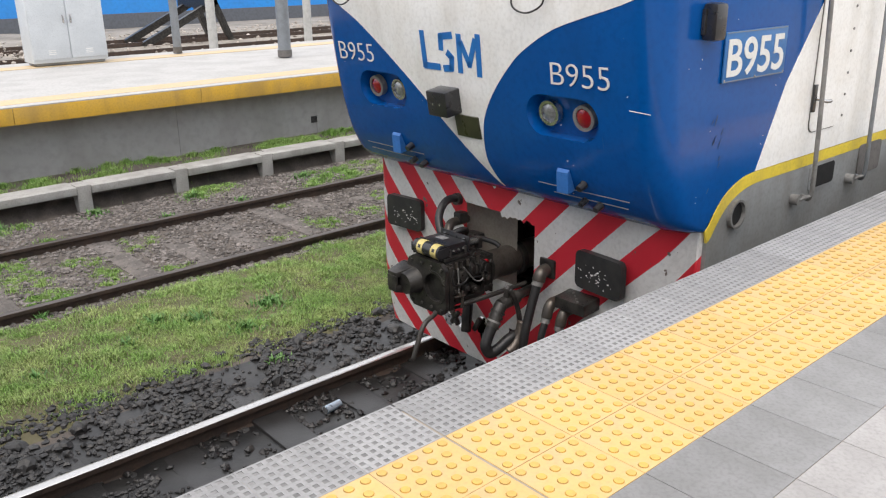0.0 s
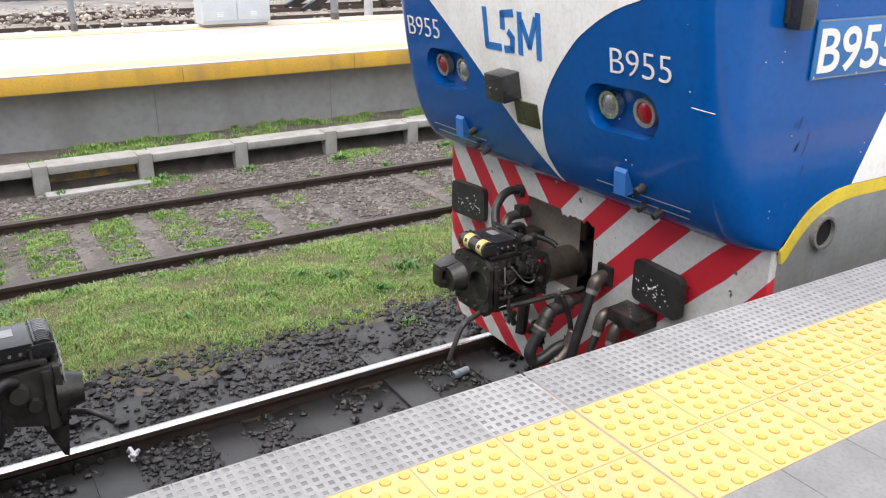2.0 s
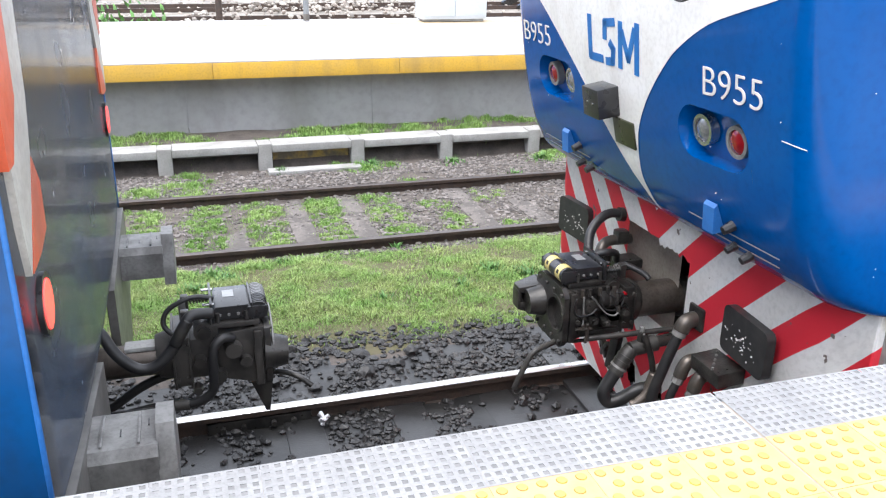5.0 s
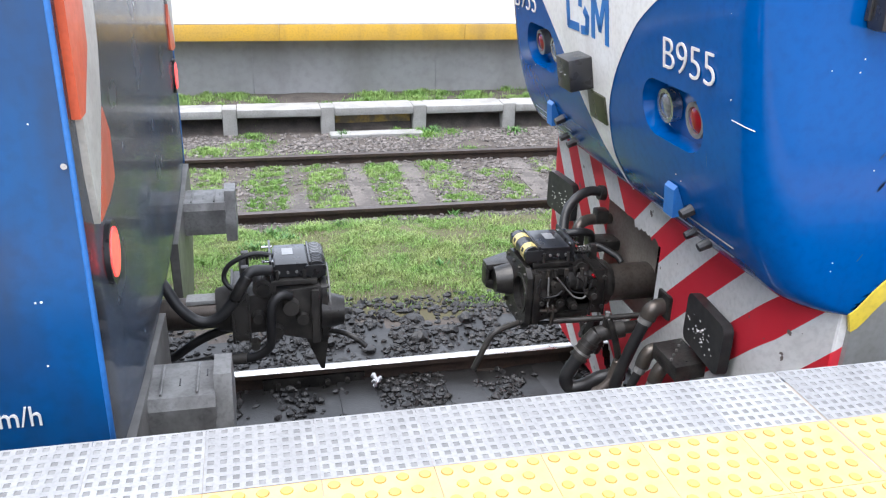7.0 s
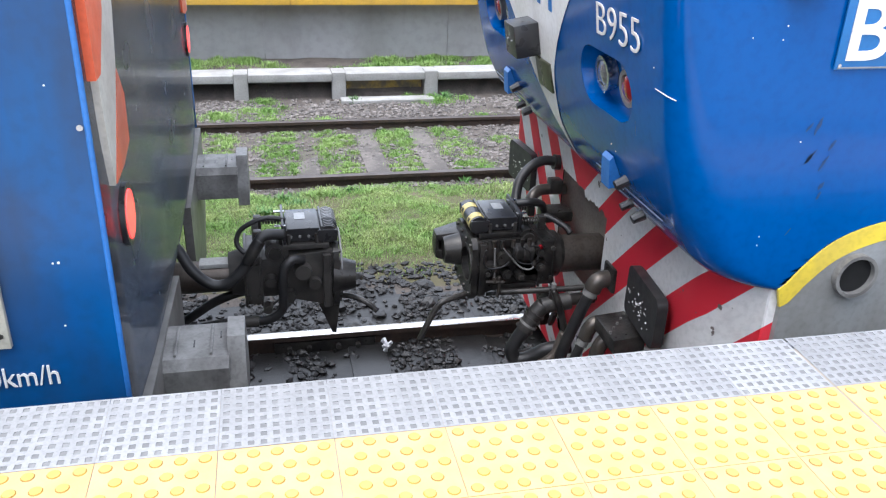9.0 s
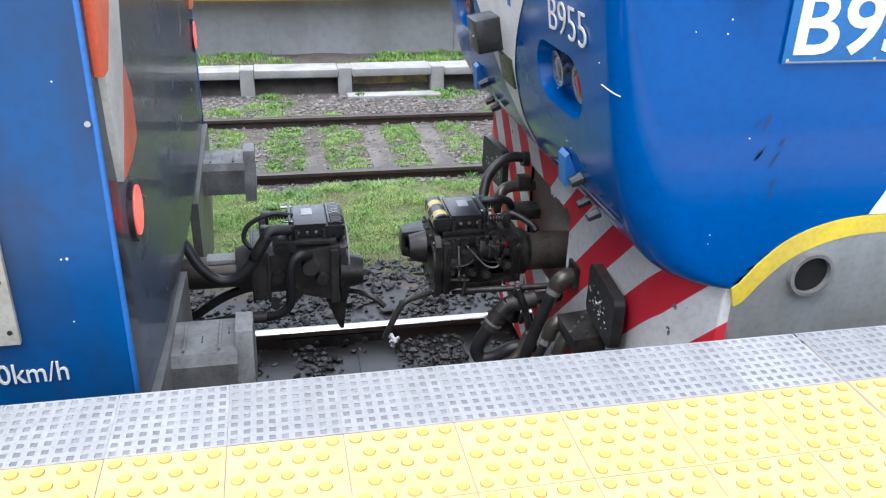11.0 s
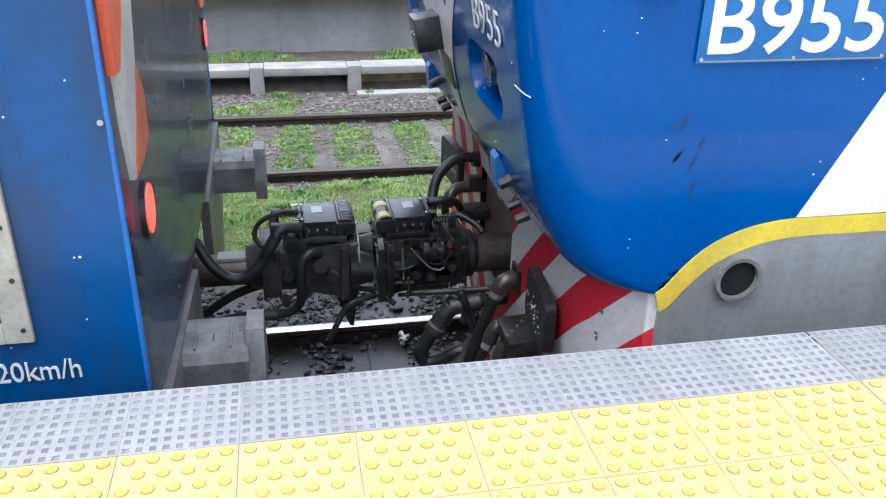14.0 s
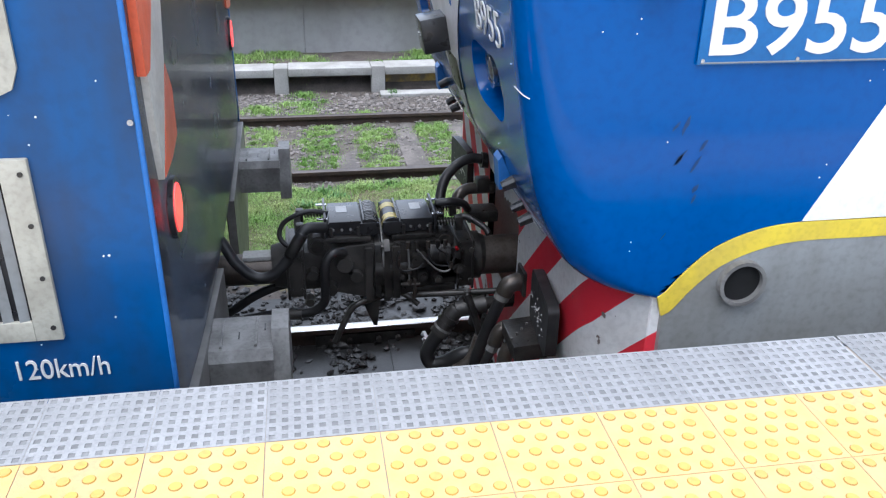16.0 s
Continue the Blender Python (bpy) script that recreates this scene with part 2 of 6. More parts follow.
def stripes_material():
    """Red and white chevrons, 0.4 m from red to red, that point down to the middle."""
    m = mat("red_white_chevron_paint", (0.88, 0.88, 0.87), 0.42, second=(0.78, 0.77, 0.75), amount=0.5, scale=5, fine=45)
    nt, n = m.node_tree, m.node_tree.nodes
    b = n["Principled BSDF"]
    base = b.inputs["Base Color"].links[0].from_socket
    tc, sp = n.new("ShaderNodeTexCoord"), n.new("ShaderNodeSeparateXYZ")
    nt.links.new(tc.outputs["Object"], sp.inputs[0])

    def math_node(op, a, c, d=None):
        k = n.new("ShaderNodeMath")
        k.operation = op
        for i, v in enumerate((a, c, d)):
            if v is None:
                continue
            if isinstance(v, (int, float)):
                k.inputs[i].default_value = v
            else:
                nt.links.new(v, k.inputs[i])
        return k.outputs[0]

    d = math_node("ABSOLUTE", math_node("SUBTRACT", sp.outputs[1], YC), 0)
    d = math_node("ADD", d, math_node("MULTIPLY", math_node("MAXIMUM", math_node("SUBTRACT", sp.outputs[0], 1.08), 0), 0.55))
    u = math_node("SUBTRACT", math_node("SUBTRACT", d, sp.outputs[2]), 0.125)
    u = math_node("ADD", math_node("DIVIDE", u, 0.398), 8)
    red = math_node("LESS_THAN", math_node("FRACT", u, 0), 0.48)
    no = n.new("ShaderNodeTexNoise")
    no.inputs["Scale"].default_value, no.inputs["Detail"].default_value = 14, 8
    nt.links.new(tc.outputs["Object"], no.inputs["Vector"])
    chip = math_node("GREATER_THAN", no.outputs[0], 0.7)
    mx = n.new("ShaderNodeMix")
    mx.data_type = "RGBA"
    nt.links.new(red, mx.inputs[0])
    nt.links.new(base, mx.inputs[6])
    mx.inputs[7].default_value = (0.78, 0.042, 0.066, 1)
    m2 = n.new("ShaderNodeMix")
    m2.data_type = "RGBA"
    nt.links.new(chip, m2.inputs[0])
    nt.links.new(mx.outputs[2], m2.inputs[6])
    m2.inputs[7].default_value = (0.2, 0.17, 0.15, 1)
    nt.links.new(m2.outputs[2], b.inputs["Base Color"])
    return m


CHEVRON = stripes_material()


# ---- building helpers ----
def thing(name, x, y, z, label, category, group=""):
    e = new(name)
    e.location = (x, y, z)
    e["base"] = [x, y, z]
    return tagged(e, label, category, group)


def part(name, bm, material, parent=None, label="", smooth=False):
    """Links a bmesh as one mesh object; its points are given in the space of the top-level thing's own plan."""
    me = bpy.data.meshes.new(name)
    for f in bm.faces:
        f.smooth = True
    for ed in bm.edges:
        if len(ed.link_faces) == 2 and ed.calc_face_angle(0.0) > (1.2 if smooth else 0.62):
            ed.smooth = False
    bm.to_mesh(me)
    bm.free()
    me.materials.append(material)
    ob = new(name, me)
    if parent is not None:
        ob.parent = parent
        if "base" in parent:
            ob.location = [-v for v in parent["base"]]
    if label:
        ob["label"] = label
    return ob


def box(bm, c, s, rot=None, bevel=0.0, taper=None):
    m = Matrix.Translation(c) @ (rot or Matrix()) @ Matrix.Diagonal((*s, 1))
    r = bmesh.ops.create_cube(bm, size=1, matrix=m)
    if bevel:
        es = list({e for v in r["verts"] for e in v.link_edges})
        bmesh.ops.bevel(bm, geom=es, offset=bevel, segments=2, affect="EDGES", profile=0.6)
    return bm


def B(c, s, rot=None, bevel=0.0):
    return box(bmesh.new(), c, s, rot, bevel)


def cyl(bm, p0, p1, r0, r1=None, seg=20, caps=True):
    p0, p1 = Vector(p0), Vector(p1)
    d = p1 - p0
    m = Matrix.Translation((p0 + p1) / 2) @ d.to_track_quat("Z", "Y").to_matrix().to_4x4()
    bmesh.ops.create_cone(bm, cap_ends=caps, segments=seg, radius1=r0, radius2=r0 if r1 is None else r1, depth=d.length, matrix=m)
    return bm


def ring(bm, c, axis, ro, ri, h, seg=28):
    """A flat ring (washer) with a hole through it."""
    q = Vector(axis).normalized().to_track_quat("Z", "Y").to_matrix()
    vs = []
    for r, z in ((ro, -h / 2), (ro, h / 2), (ri, h / 2), (ri, -h / 2)):
        vs.append([bm.verts.new(Vector(c) + q @ Vector((r * math.cos(a), r * math.sin(a), z))) for a in (i * math.tau / seg for i in range(seg))])
    for k in range(4):
        a, b2 = vs[k], vs[(k + 1) % 4]
        for i in range(seg):
            j = (i + 1) % seg
            bm.faces.new((a[i], a[j], b2[j], b2[i]))
    bmesh.ops.recalc_face_normals(bm, faces=bm.faces)
    return bm


def smooth_line(pts, n=8):
    """A Catmull-Rom line through the points."""
    p = [Vector(v) for v in pts]
    p = [p[0] * 2 - p[1], *p, p[-1] * 2 - p[-2]]
    out = []
    for i in range(1, len(p) - 2):
        for k in range(n):
            t = k / n
            out.append(0.5 * (2 * p[i] + (p[i + 1] - p[i - 1]) * t + (2 * p[i - 1] - 5 * p[i] + 4 * p[i + 1] - p[i + 2]) * t * t + (3 * p[i] - p[i - 1] - 3 * p[i + 1] + p[i + 2]) * t ** 3))
    out.append(p[-2])
    return out


def tube(pts, r, seg=10, bm=None, n=8, ribs=0.0):
    bm = bm or bmesh.new()
    line = smooth_line(pts, n)
    rows = []
    side = Vector((0.31, 0.2, 0.93))
    for i, v in enumerate(line):
        t = (line[min(i + 1, len(line) - 1)] - line[max(i - 1, 0)]).normalized()
        a = (side - t * side.dot(t)).normalized()
        b2 = t.cross(a)
        side = a
        rr = r * (1 + ribs * (i % 2))
        rows.append([bm.verts.new(v + rr * (a * math.cos(k * math.tau / seg) + b2 * math.sin(k * math.tau / seg))) for k in range(seg)])
    for q, w in zip(rows, rows[1:]):
        for k in range(seg):
            j = (k + 1) % seg
            bm.faces.new((q[k], q[j], w[j], w[k]))
    bm.faces.new(rows[0][::-1])
    bm.faces.new(rows[-1])
    for f in bm.faces:
        f.smooth = True
    return bm


def prism(outline, axis, a, b2, bm=None):
    """An outline in the two other axes, drawn out along an axis from a to b2."""
    bm = bm or bmesh.new()
    i = "xyz".index(axis)

    def at(p, v):
        q = list(p)
        q.insert(i, v)
        return bm.verts.new(q)

    lo, hi = [at(p, a) for p in outline], [at(p, b2) for p in outline]
    bm.faces.new(lo)
    bm.faces.new(hi[::-1])
    for k in range(len(outline)):
        j = (k + 1) % len(outline)
        bm.faces.new((lo[k], lo[j], hi[j], hi[k]))
    bmesh.ops.recalc_face_normals(bm, faces=bm.faces)
    return bm


def grid(fn, us, vs, thick=None):
    """A sheet of points fn(u, v)."""
    bm = bmesh.new()
    rows = [[bm.verts.new(fn(u, v)) for u in us] for v in vs]
    for r, s in zip(rows, rows[1:]):
        for k in range(len(us) - 1):
            bm.faces.new((r[k], r[k + 1], s[k + 1], s[k]))
    return bm


def span(a, b2, n):
    return [a + (b2 - a) * i / n for i in range(n + 1)]


def interp(z, table):
    for (a, p), (b2, q) in zip(table, table[1:]):
        if z <= b2:
            return p + (q - p) * max(0.0, min(1.0, (z - a) / (b2 - a)))
    return table[-1][1]


def curve_at(z, table):
    """Smooth interpolation through a table of (z, value)."""
    xs = [a for a, _ in table]
    ys = [v for _, v in table]
    if z <= xs[0]:
        return ys[0]
    if z >= xs[-1]:
        return ys[-1]
    i = max(k for k in range(len(xs) - 1) if xs[k] <= z)

    def slope(k):
        if k == 0 or k == len(xs) - 1:
            k0, k1 = (0, 1) if k == 0 else (k - 1, k)
        else:
            k0, k1 = k - 1, k + 1
        return (ys[k1] - ys[k0]) / (xs[k1] - xs[k0])

    h = xs[i + 1] - xs[i]
    t = (z - xs[i]) / h
    return (2 * t ** 3 - 3 * t * t + 1) * ys[i] + (t ** 3 - 2 * t * t + t) * h * slope(i) + (-2 * t ** 3 + 3 * t * t) * ys[i + 1] + (t ** 3 - t * t) * h * slope(i + 1)


def lettering(text, size, m, material, parent, name="lettering", depth=0.002, label="", thin=0.0):
    """Letters as a mesh of a given width and height; m places the text's plane (x along the line, y up the letters)."""
    cu = bpy.data.curves.new(name, "FONT")
    cu.body, cu.size, cu.extrude, cu.align_x, cu.align_y = text, 1.0, depth, "CENTER", "CENTER"
    cu.resolution_u, cu.offset = 4, thin
    tmp = bpy.data.objects.new("tmp", cu)
    me = bpy.data.meshes.new_from_object(tmp)
    bpy.data.objects.remove(tmp)
    co = np.array([v.co[:] for v in me.vertices])
    mid, ext = (co.max(0) + co.min(0)) / 2, co.max(0) - co.min(0)
    me.transform(m @ Matrix.Diagonal((size[0] / ext[0], size[1] / ext[1], 1, 1)) @ Matrix.Translation((-mid[0], -mid[1], 0)))
    bm = bmesh.new()
    bm.from_mesh(me)
    return part(name, bm, material, parent, label)


def stuff(name, verts, faces, material, label, category):
    me = bpy.data.meshes.new(name)
    me.from_pydata(verts, [], faces)
    me.materials.append(material)
    return tagged(new(name, me), label, category, kind="stuff")


def structure(name, bm, material, label=""):
    ob = part(name, bm, material)
    return tagged(ob, label, kind="structure")


# ---- ground ----
GROUND = [(-0.6, -1.63), (0.0, -1.63), (2.9, -1.625), (3.3, -1.60), (3.7, -1.57), (4.6, -1.555), (5.2, -1.575), (5.6, -1.62), (7.2, -1.62), (7.8, -1.58), (8.5, -1.57), (8.56, -1.36), (9.5, -1.30), (14.5, -1.30), (15.5, -1.5), (30, -1.5), (500, -1.5)]


def ground_z(x, y):
    z = interp(y, GROUND)
    n = noise.noise((x * 1.1, y * 1.1, 0.3)) * 0.02 + noise.noise((x * 4.5, y * 4.5, 1.3)) * 0.012
    return z + (n if y < 16 else n * 2)


def build_ground():
    xs = [-300, -120, -50, -20, -10] + span(-6, 12, 150) + [16, 22, 30, 60, 150, 400]
    ys = [-60, -20, -6] + span(-0.6, 9.6, 120) + [10.5, 12, 14.4, 15, 16, 18, 20, 23, 27, 32, 40, 60, 120, 300, 600]
    bm = bmesh.new()
    rows = [[bm.verts.new((x, y, ground_z(x, y) if y > -0.7 else -1.63)) for x in xs] for y in ys]
    for j in range(len(ys) - 1):
        for i in range(len(xs) - 1):
            f = bm.faces.new((rows[j][i], rows[j][i + 1], rows[j + 1][i + 1], rows[j + 1][i]))
            cx, cy = (xs[i] + xs[i + 1]) / 2, (ys[j] + ys[j + 1]) / 2
            w = noise.noise((cx * 1.3, cy * 1.3, 5.0)) * 0.2
            if cy < 3.42 + w:
                f.material_index = 1
            elif cy < 3.54 + w:
                f.material_index = 0
            elif cy < 5.25 + w:
                f.material_index = 2
            elif cy > 14.5:
                f.material_index = 3
            f.smooth = True
    me = bpy.data.meshes.new("ground")
    bm.to_mesh(me)
    bm.free()
    for m in (SOIL, OIL, TURF, DUST):
        me.materials.append(m)
    tagged(new("ground", me), "gravelly railway ground, oil-black between the near rails", kind="structure")


build_ground()


def rail(name, y, top, x0, x1, label):
    """A flat-bottomed rail with a worn head."""
    e = thing(name, 0, y, RT - 0.15, label, "rail", "rails")
    out = [(y - 0.07, RT - 0.15), (y + 0.07, RT - 0.15), (y + 0.07, RT - 0.138), (y + 0.012, RT - 0.12), (y + 0.009, RT - 0.045), (y + 0.035, RT - 0.035), (y + 0.035, RT - 0.004), (y - 0.035, RT - 0.004), (y - 0.035, RT - 0.035), (y - 0.009, RT - 0.045), (y - 0.012, RT - 0.12), (y - 0.07, RT - 0.138)]
    part("web_and_foot", prism(out, "x", x0, x1), RUST, e)
    head = [(y - 0.034, RT - 0.004), (y + 0.034, RT - 0.004), (y + 0.03, RT - 0.001), (y + 0.012, RT), (y - 0.012, RT), (y - 0.03, RT - 0.001)]
    part("rail_head", prism(head, "x", x0, x1), top, e, "worn running surface of the rail")
    return e


r = rail("rail", YC + 0.873, RAILTOP, -30, 40, "steel rail with a bright polished head over black ballast")
# fishplate and bolts at the rail joint
yf = YC + 0.873 - 0.026
part("fishplate", B((0.42, yf, RT - 0.085), (0.62, 0.02, 0.075), bevel=0.004), DARK, r, "black bolted fishplate")
for x in (0.2, 0.32, 0.5, 0.62):
    part("bolt", cyl(bmesh.new(), (x, yf - 0.005, RT - 0.085), (x, yf - 0.04, RT - 0.085), 0.017, seg=6), IRON, r)
rail("rail", YC - 0.873, RAILTOP, -30, 40, "steel rail with a bright polished head over black ballast")
Y2 = 5.492
rail("rail", Y2, RAILTOP_DULL, -40, 60, "rusty rail of the overgrown second track")
rail("rail", Y2 + 1.746, RAILTOP_DULL, -40, 60, "rusty rail of the overgrown second track")


def sleeper_row(x0, n, y, half, z, group, step=0.6, material=SLEEPER):
    bm = box(bmesh.new(), (0, 0, 0), (0.23, half * 2, 0.14), bevel=0.012)
    first = part("sleeper", bm, material)
    first.location = (x0, y, z)
    tagged(first, "cracked grey timber sleeper half sunk in soil", "sleeper", group)
    for k in range(1, n):
        copy_thing(first, pose(x0 + step * k + random.uniform(-0.03, 0.03), y + random.uniform(-0.05, 0.05), z + random.uniform(-0.015, 0.006), 0, 0, random.uniform(-1.5, 1.5)))


sleeper_row(-5.18, 24, Y2 + 0.873, 1.3, RT - 0.184, "sleepers of the second track", 0.635)
sleeper_row(-3.02, 14, YC, 1.3, RT - 0.178, "sleepers of the near track", 0.62, mat("oily_black_sleeper", (0.032, 0.0315, 0.032), 0.34, second=(0.025, 0.024, 0.023), amount=0.7, scale=6, fine=50, bump=0.4))


# ---- stones ----
def stones(name, spots, material, label, size, fine=1):
    """Many small broken stones as one object."""
    ico = bmesh.new()
    bmesh.ops.create_icosphere(ico, subdivisions=fine, radius=1)
    base = np.array([v.co[:] for v in ico.verts])
    fs = np.array([[v.index for v in f.verts] for f in ico.faces])
    ico.free()
    rng = np.random.default_rng(len(spots))
    verts, faces = [], []
    for k, (x, y, z) in enumerate(spots):
        s = size * min(1.9, rng.lognormal(0, 0.42))
        d = base * (1 + rng.normal(0, 0.2 / fine, (len(base), 1))) * (s * rng.uniform(0.7, 1.3), s * rng.uniform(0.7, 1.3), s * rng.uniform(0.55, 0.95))
        a = rng.uniform(0, 6.3)
        c, q = math.cos(a), math.sin(a)
        d = d @ np.array([[c, -q, 0], [q, c, 0], [0, 0, 1]])
        verts.append(d + (x, y, z + s * 0.15))
        faces.append(fs + k * len(base))
    stuff(name, np.concatenate(verts).tolist(), np.concatenate(faces).tolist(), material, label, "stones")


def scatter(n, x0, x1, y0, y1, keep, seed):
    rng = np.random.default_rng(seed)
    out = []
    for _ in range(n):
        x, y = rng.uniform(x0, x1), rng.uniform(y0, y1)
        if rng.random() < keep(x, y):
            out.append((x, y, ground_z(x, y)))
    return out


def lump(x, y, f, s):
    return noise.noise((x * f, y * f, s))


stones("black_ballast", scatter(23000, -1.2, 6, 1.6, 3.75, lambda x, y: (1.0 if y > 2.78 else 0.75 if abs((x - 0.7 + 0.31) % 0.62 - 0.31) > 0.1 else 0.12) * (1 if lump(x, y, 2.4, 2) + 0.4 * lump(x, y, 7, 5) > -0.05 else 0.14) * min(1, (3.8 - y) * 4), 1), STONE_DARK, "oil-black broken ballast stones along the near rail", 0.016)
stones("dark_ballast_lumps", scatter(220, -1.0, 6, 2.85, 3.62, lambda x, y: 0.6, 2), STONE_DARK, "larger dark ballast stones beside the rail", 0.032, 2)
stones("grey_ballast", scatter(44000, -2.0, 9.5, 5.3, 8.4, lambda x, y: (0.85 if 7.2 < y else 0.6) * (1 if lump(x, y, 1.1, 4) > -0.15 or x > 3 else 0.3), 3), STONE, "dusty brown-grey ballast stones of the second track", 0.0145)


# ---- grass ----
def blades(name, spots, h, w, material, label, category="grass", lean=0.5):
    """Grass blades, each a bent pair of faces, as one object."""
    rng = np.random.default_rng(len(spots) + 7)
    p = np.array([s[:3] for s in spots])
    k = np.array([s[3] if len(s) > 3 else 1.0 for s in spots])
    n = len(p)
    hh = h * rng.uniform(0.5, 1.3, n) * k
    a = rng.uniform(0, math.tau, n)
    l = rng.uniform(0.1, lean * 1.6, n) * hh
    d = np.stack([np.cos(a), np.sin(a), 0 * a], -1)
    s = np.stack([-np.sin(a), np.cos(a), 0 * a], -1) * (w * rng.uniform(0.6, 1.3, n) * np.sqrt(k))[:, None]
    up = np.array([0, 0, 1.0])
    mid = p + up * (hh * 0.6)[:, None] + d * (l * 0.35)[:, None]
    tip = p + up * hh[:, None] + d * l[:, None]
    v = np.stack([p - s, p + s, mid + s * 0.8, mid - s * 0.8, tip], 1).reshape(-1, 3)
    i = np.arange(n) * 5
    quads = np.stack([i, i + 1, i + 2, i + 3], -1).tolist()
    tris = np.stack([i + 3, i + 2, i + 4], -1).tolist()
    stuff(name, v.tolist(), quads + tris, material, label, category)


WORN = [(1.02, 3.72, 0.2), (1.42, 3.75, 0.16), (1.75, 4.2, 0.14), (1.95, 3.68, 0.12), (2.45, 3.85, 0.17), (0.6, 5.0, 0.16), (1.75, 4.85, 0.2), (2.3, 5.15, 0.25), (2.6, 5.2, 0.2), (3.2, 3.8, 0.15), (3.9, 4.6, 0.22), (4.4, 5.1, 0.25), (0.35, 4.3, 0.15), (5.2, 4.4, 0.25), (2.9, 4.9, 0.18)]


def lawn(x, y):
    edge = 3.5 + 0.2 * lump(x, 0, 0.9, 1) + 0.12 * lump(x, 0, 4, 2)
    a = max(0.0, min(1.0, (y - edge) * 5)) * max(0.0, min(1.0, (5.42 - y + 0.25 * lump(x, 0, 2, 7)) * 5))
    for cx, cy, r in WORN:
        d = math.hypot((x - cx) * 0.7, y - cy) / r + 0.5 * lump(x, y, 7, 1)
        if d < 1:
            a *= 0.2 + 0.4 * max(0.0, d)
    bare = lump(x, y, 1.3, 9) + 0.4 * lump(x, y, 5, 2)
    return a * (0.4 if bare > 0.38 else 0.65 if bare > 0.2 else 1.0)


spots = [(x, y, z, 0.85 + 0.75 * lump(x, y, 2.5, 3) + 0.5 * lump(x, y, 8, 4)) for x, y, z in scatter(300000, -1.6, 6.4, 3.35, 5.5, lawn, 12)]
blades("grass", spots, 0.027, 0.0026, GRASS, "short mown yellow-green grass between the tracks", lean=0.9)


def tufts(centres, n, spread, seed):
    rng = np.random.default_rng(seed)
    out = []
    for cx, cy, r, k in centres:
        for _ in range(int(n * r * r / 0.04 * 0.8) + 12):
            a, d = rng.uniform(0, 6.3), abs(rng.normal(0, spread)) * r
            x, y = cx + d * math.cos(a) * 1.2, cy + d * math.sin(a)
            out.append((x, y, ground_z(x, y), k * max(0.4, 1 - d / (r * 2))))
    return out


cen = []
rng1 = np.random.default_rng(5)
for k in range(20):
    xk = -5.18 + 0.635 * k + 0.3175
    thick = 1.0 if xk < 2.4 else 0.35 if xk < 4.6 else 0.5
    for _ in range(70):
        y = rng1.uniform(5.58, 7.16)
        if rng1.random() < thick and lump(xk * 2, y, 0.9, 6) > (-0.75 if xk < 2.4 else 0.0):
            cen.append((xk + rng1.uniform(-0.18, 0.18), y, rng1.uniform(0.07, 0.13), rng1.uniform(0.45, 0.85)))
for _ in range(330):
    x, y = rng1.uniform(-2.5, 10), rng1.uniform(7.45, 8.35)
    if lump(x, y, 0.7, 3) > (-0.1 if x < 3.2 else 0.12):
        cen.append((x, y, rng1.uniform(0.1, 0.2), rng1.uniform(0.7, 1.3)))
for _ in range(190):
    x, y = rng1.uniform(-3, 12), rng1.uniform(8.75, 9.4)
    if lump(x, 3, 0.6, 8) > -0.25:
        cen.append((x, y, rng1.uniform(0.1, 0.2), rng1.uniform(0.9, 1.7)))
blades("grass_tufts", tufts(cen, 560, 0.7, 6), 0.05, 0.0042, TUFT, "tufts of grass between rusty rails and along the wall")
wc = [(1.55, 4.25, 0.1, 1.1), (2.25, 4.35, 0.13, 1.2), (0.5, 4.6, 0.16, 1.3), (0.1, 4.75, 0.2, 1.3), (0.85, 5.25, 0.1, 1.2), (1.95, 5.42, 0.12, 1.5), (0.37, 4.95, 0.14, 1.4), (0.25, 5.1, 0.16, 1.4), (2.6, 4.6, 0.18, 1.4), (2.9, 4.4, 0.2, 1.5), (3.5, 4.3, 0.25, 1.6), (3.1, 4.0, 0.2, 1.4), (2.35, 8.25, 0.2, 1.9), (3.4, 8.2, 0.16, 1.8), (4.0, 7.5, 0.14, 1.6), (5.0, 7.6, 0.14, 1.5), (3.0, 3.35, 0.1, 1.5), (4.6, 8.1, 0.15, 2.0), (1.2, 8.2, 0.15, 1.8), (6.2, 8.0, 0.2, 1.8)]
blades("weeds", tufts(wc, 150, 0.6, 8), 0.04, 0.007, WEED, "broad-leaved dark green weeds in the ballast", "weeds", 1.0)


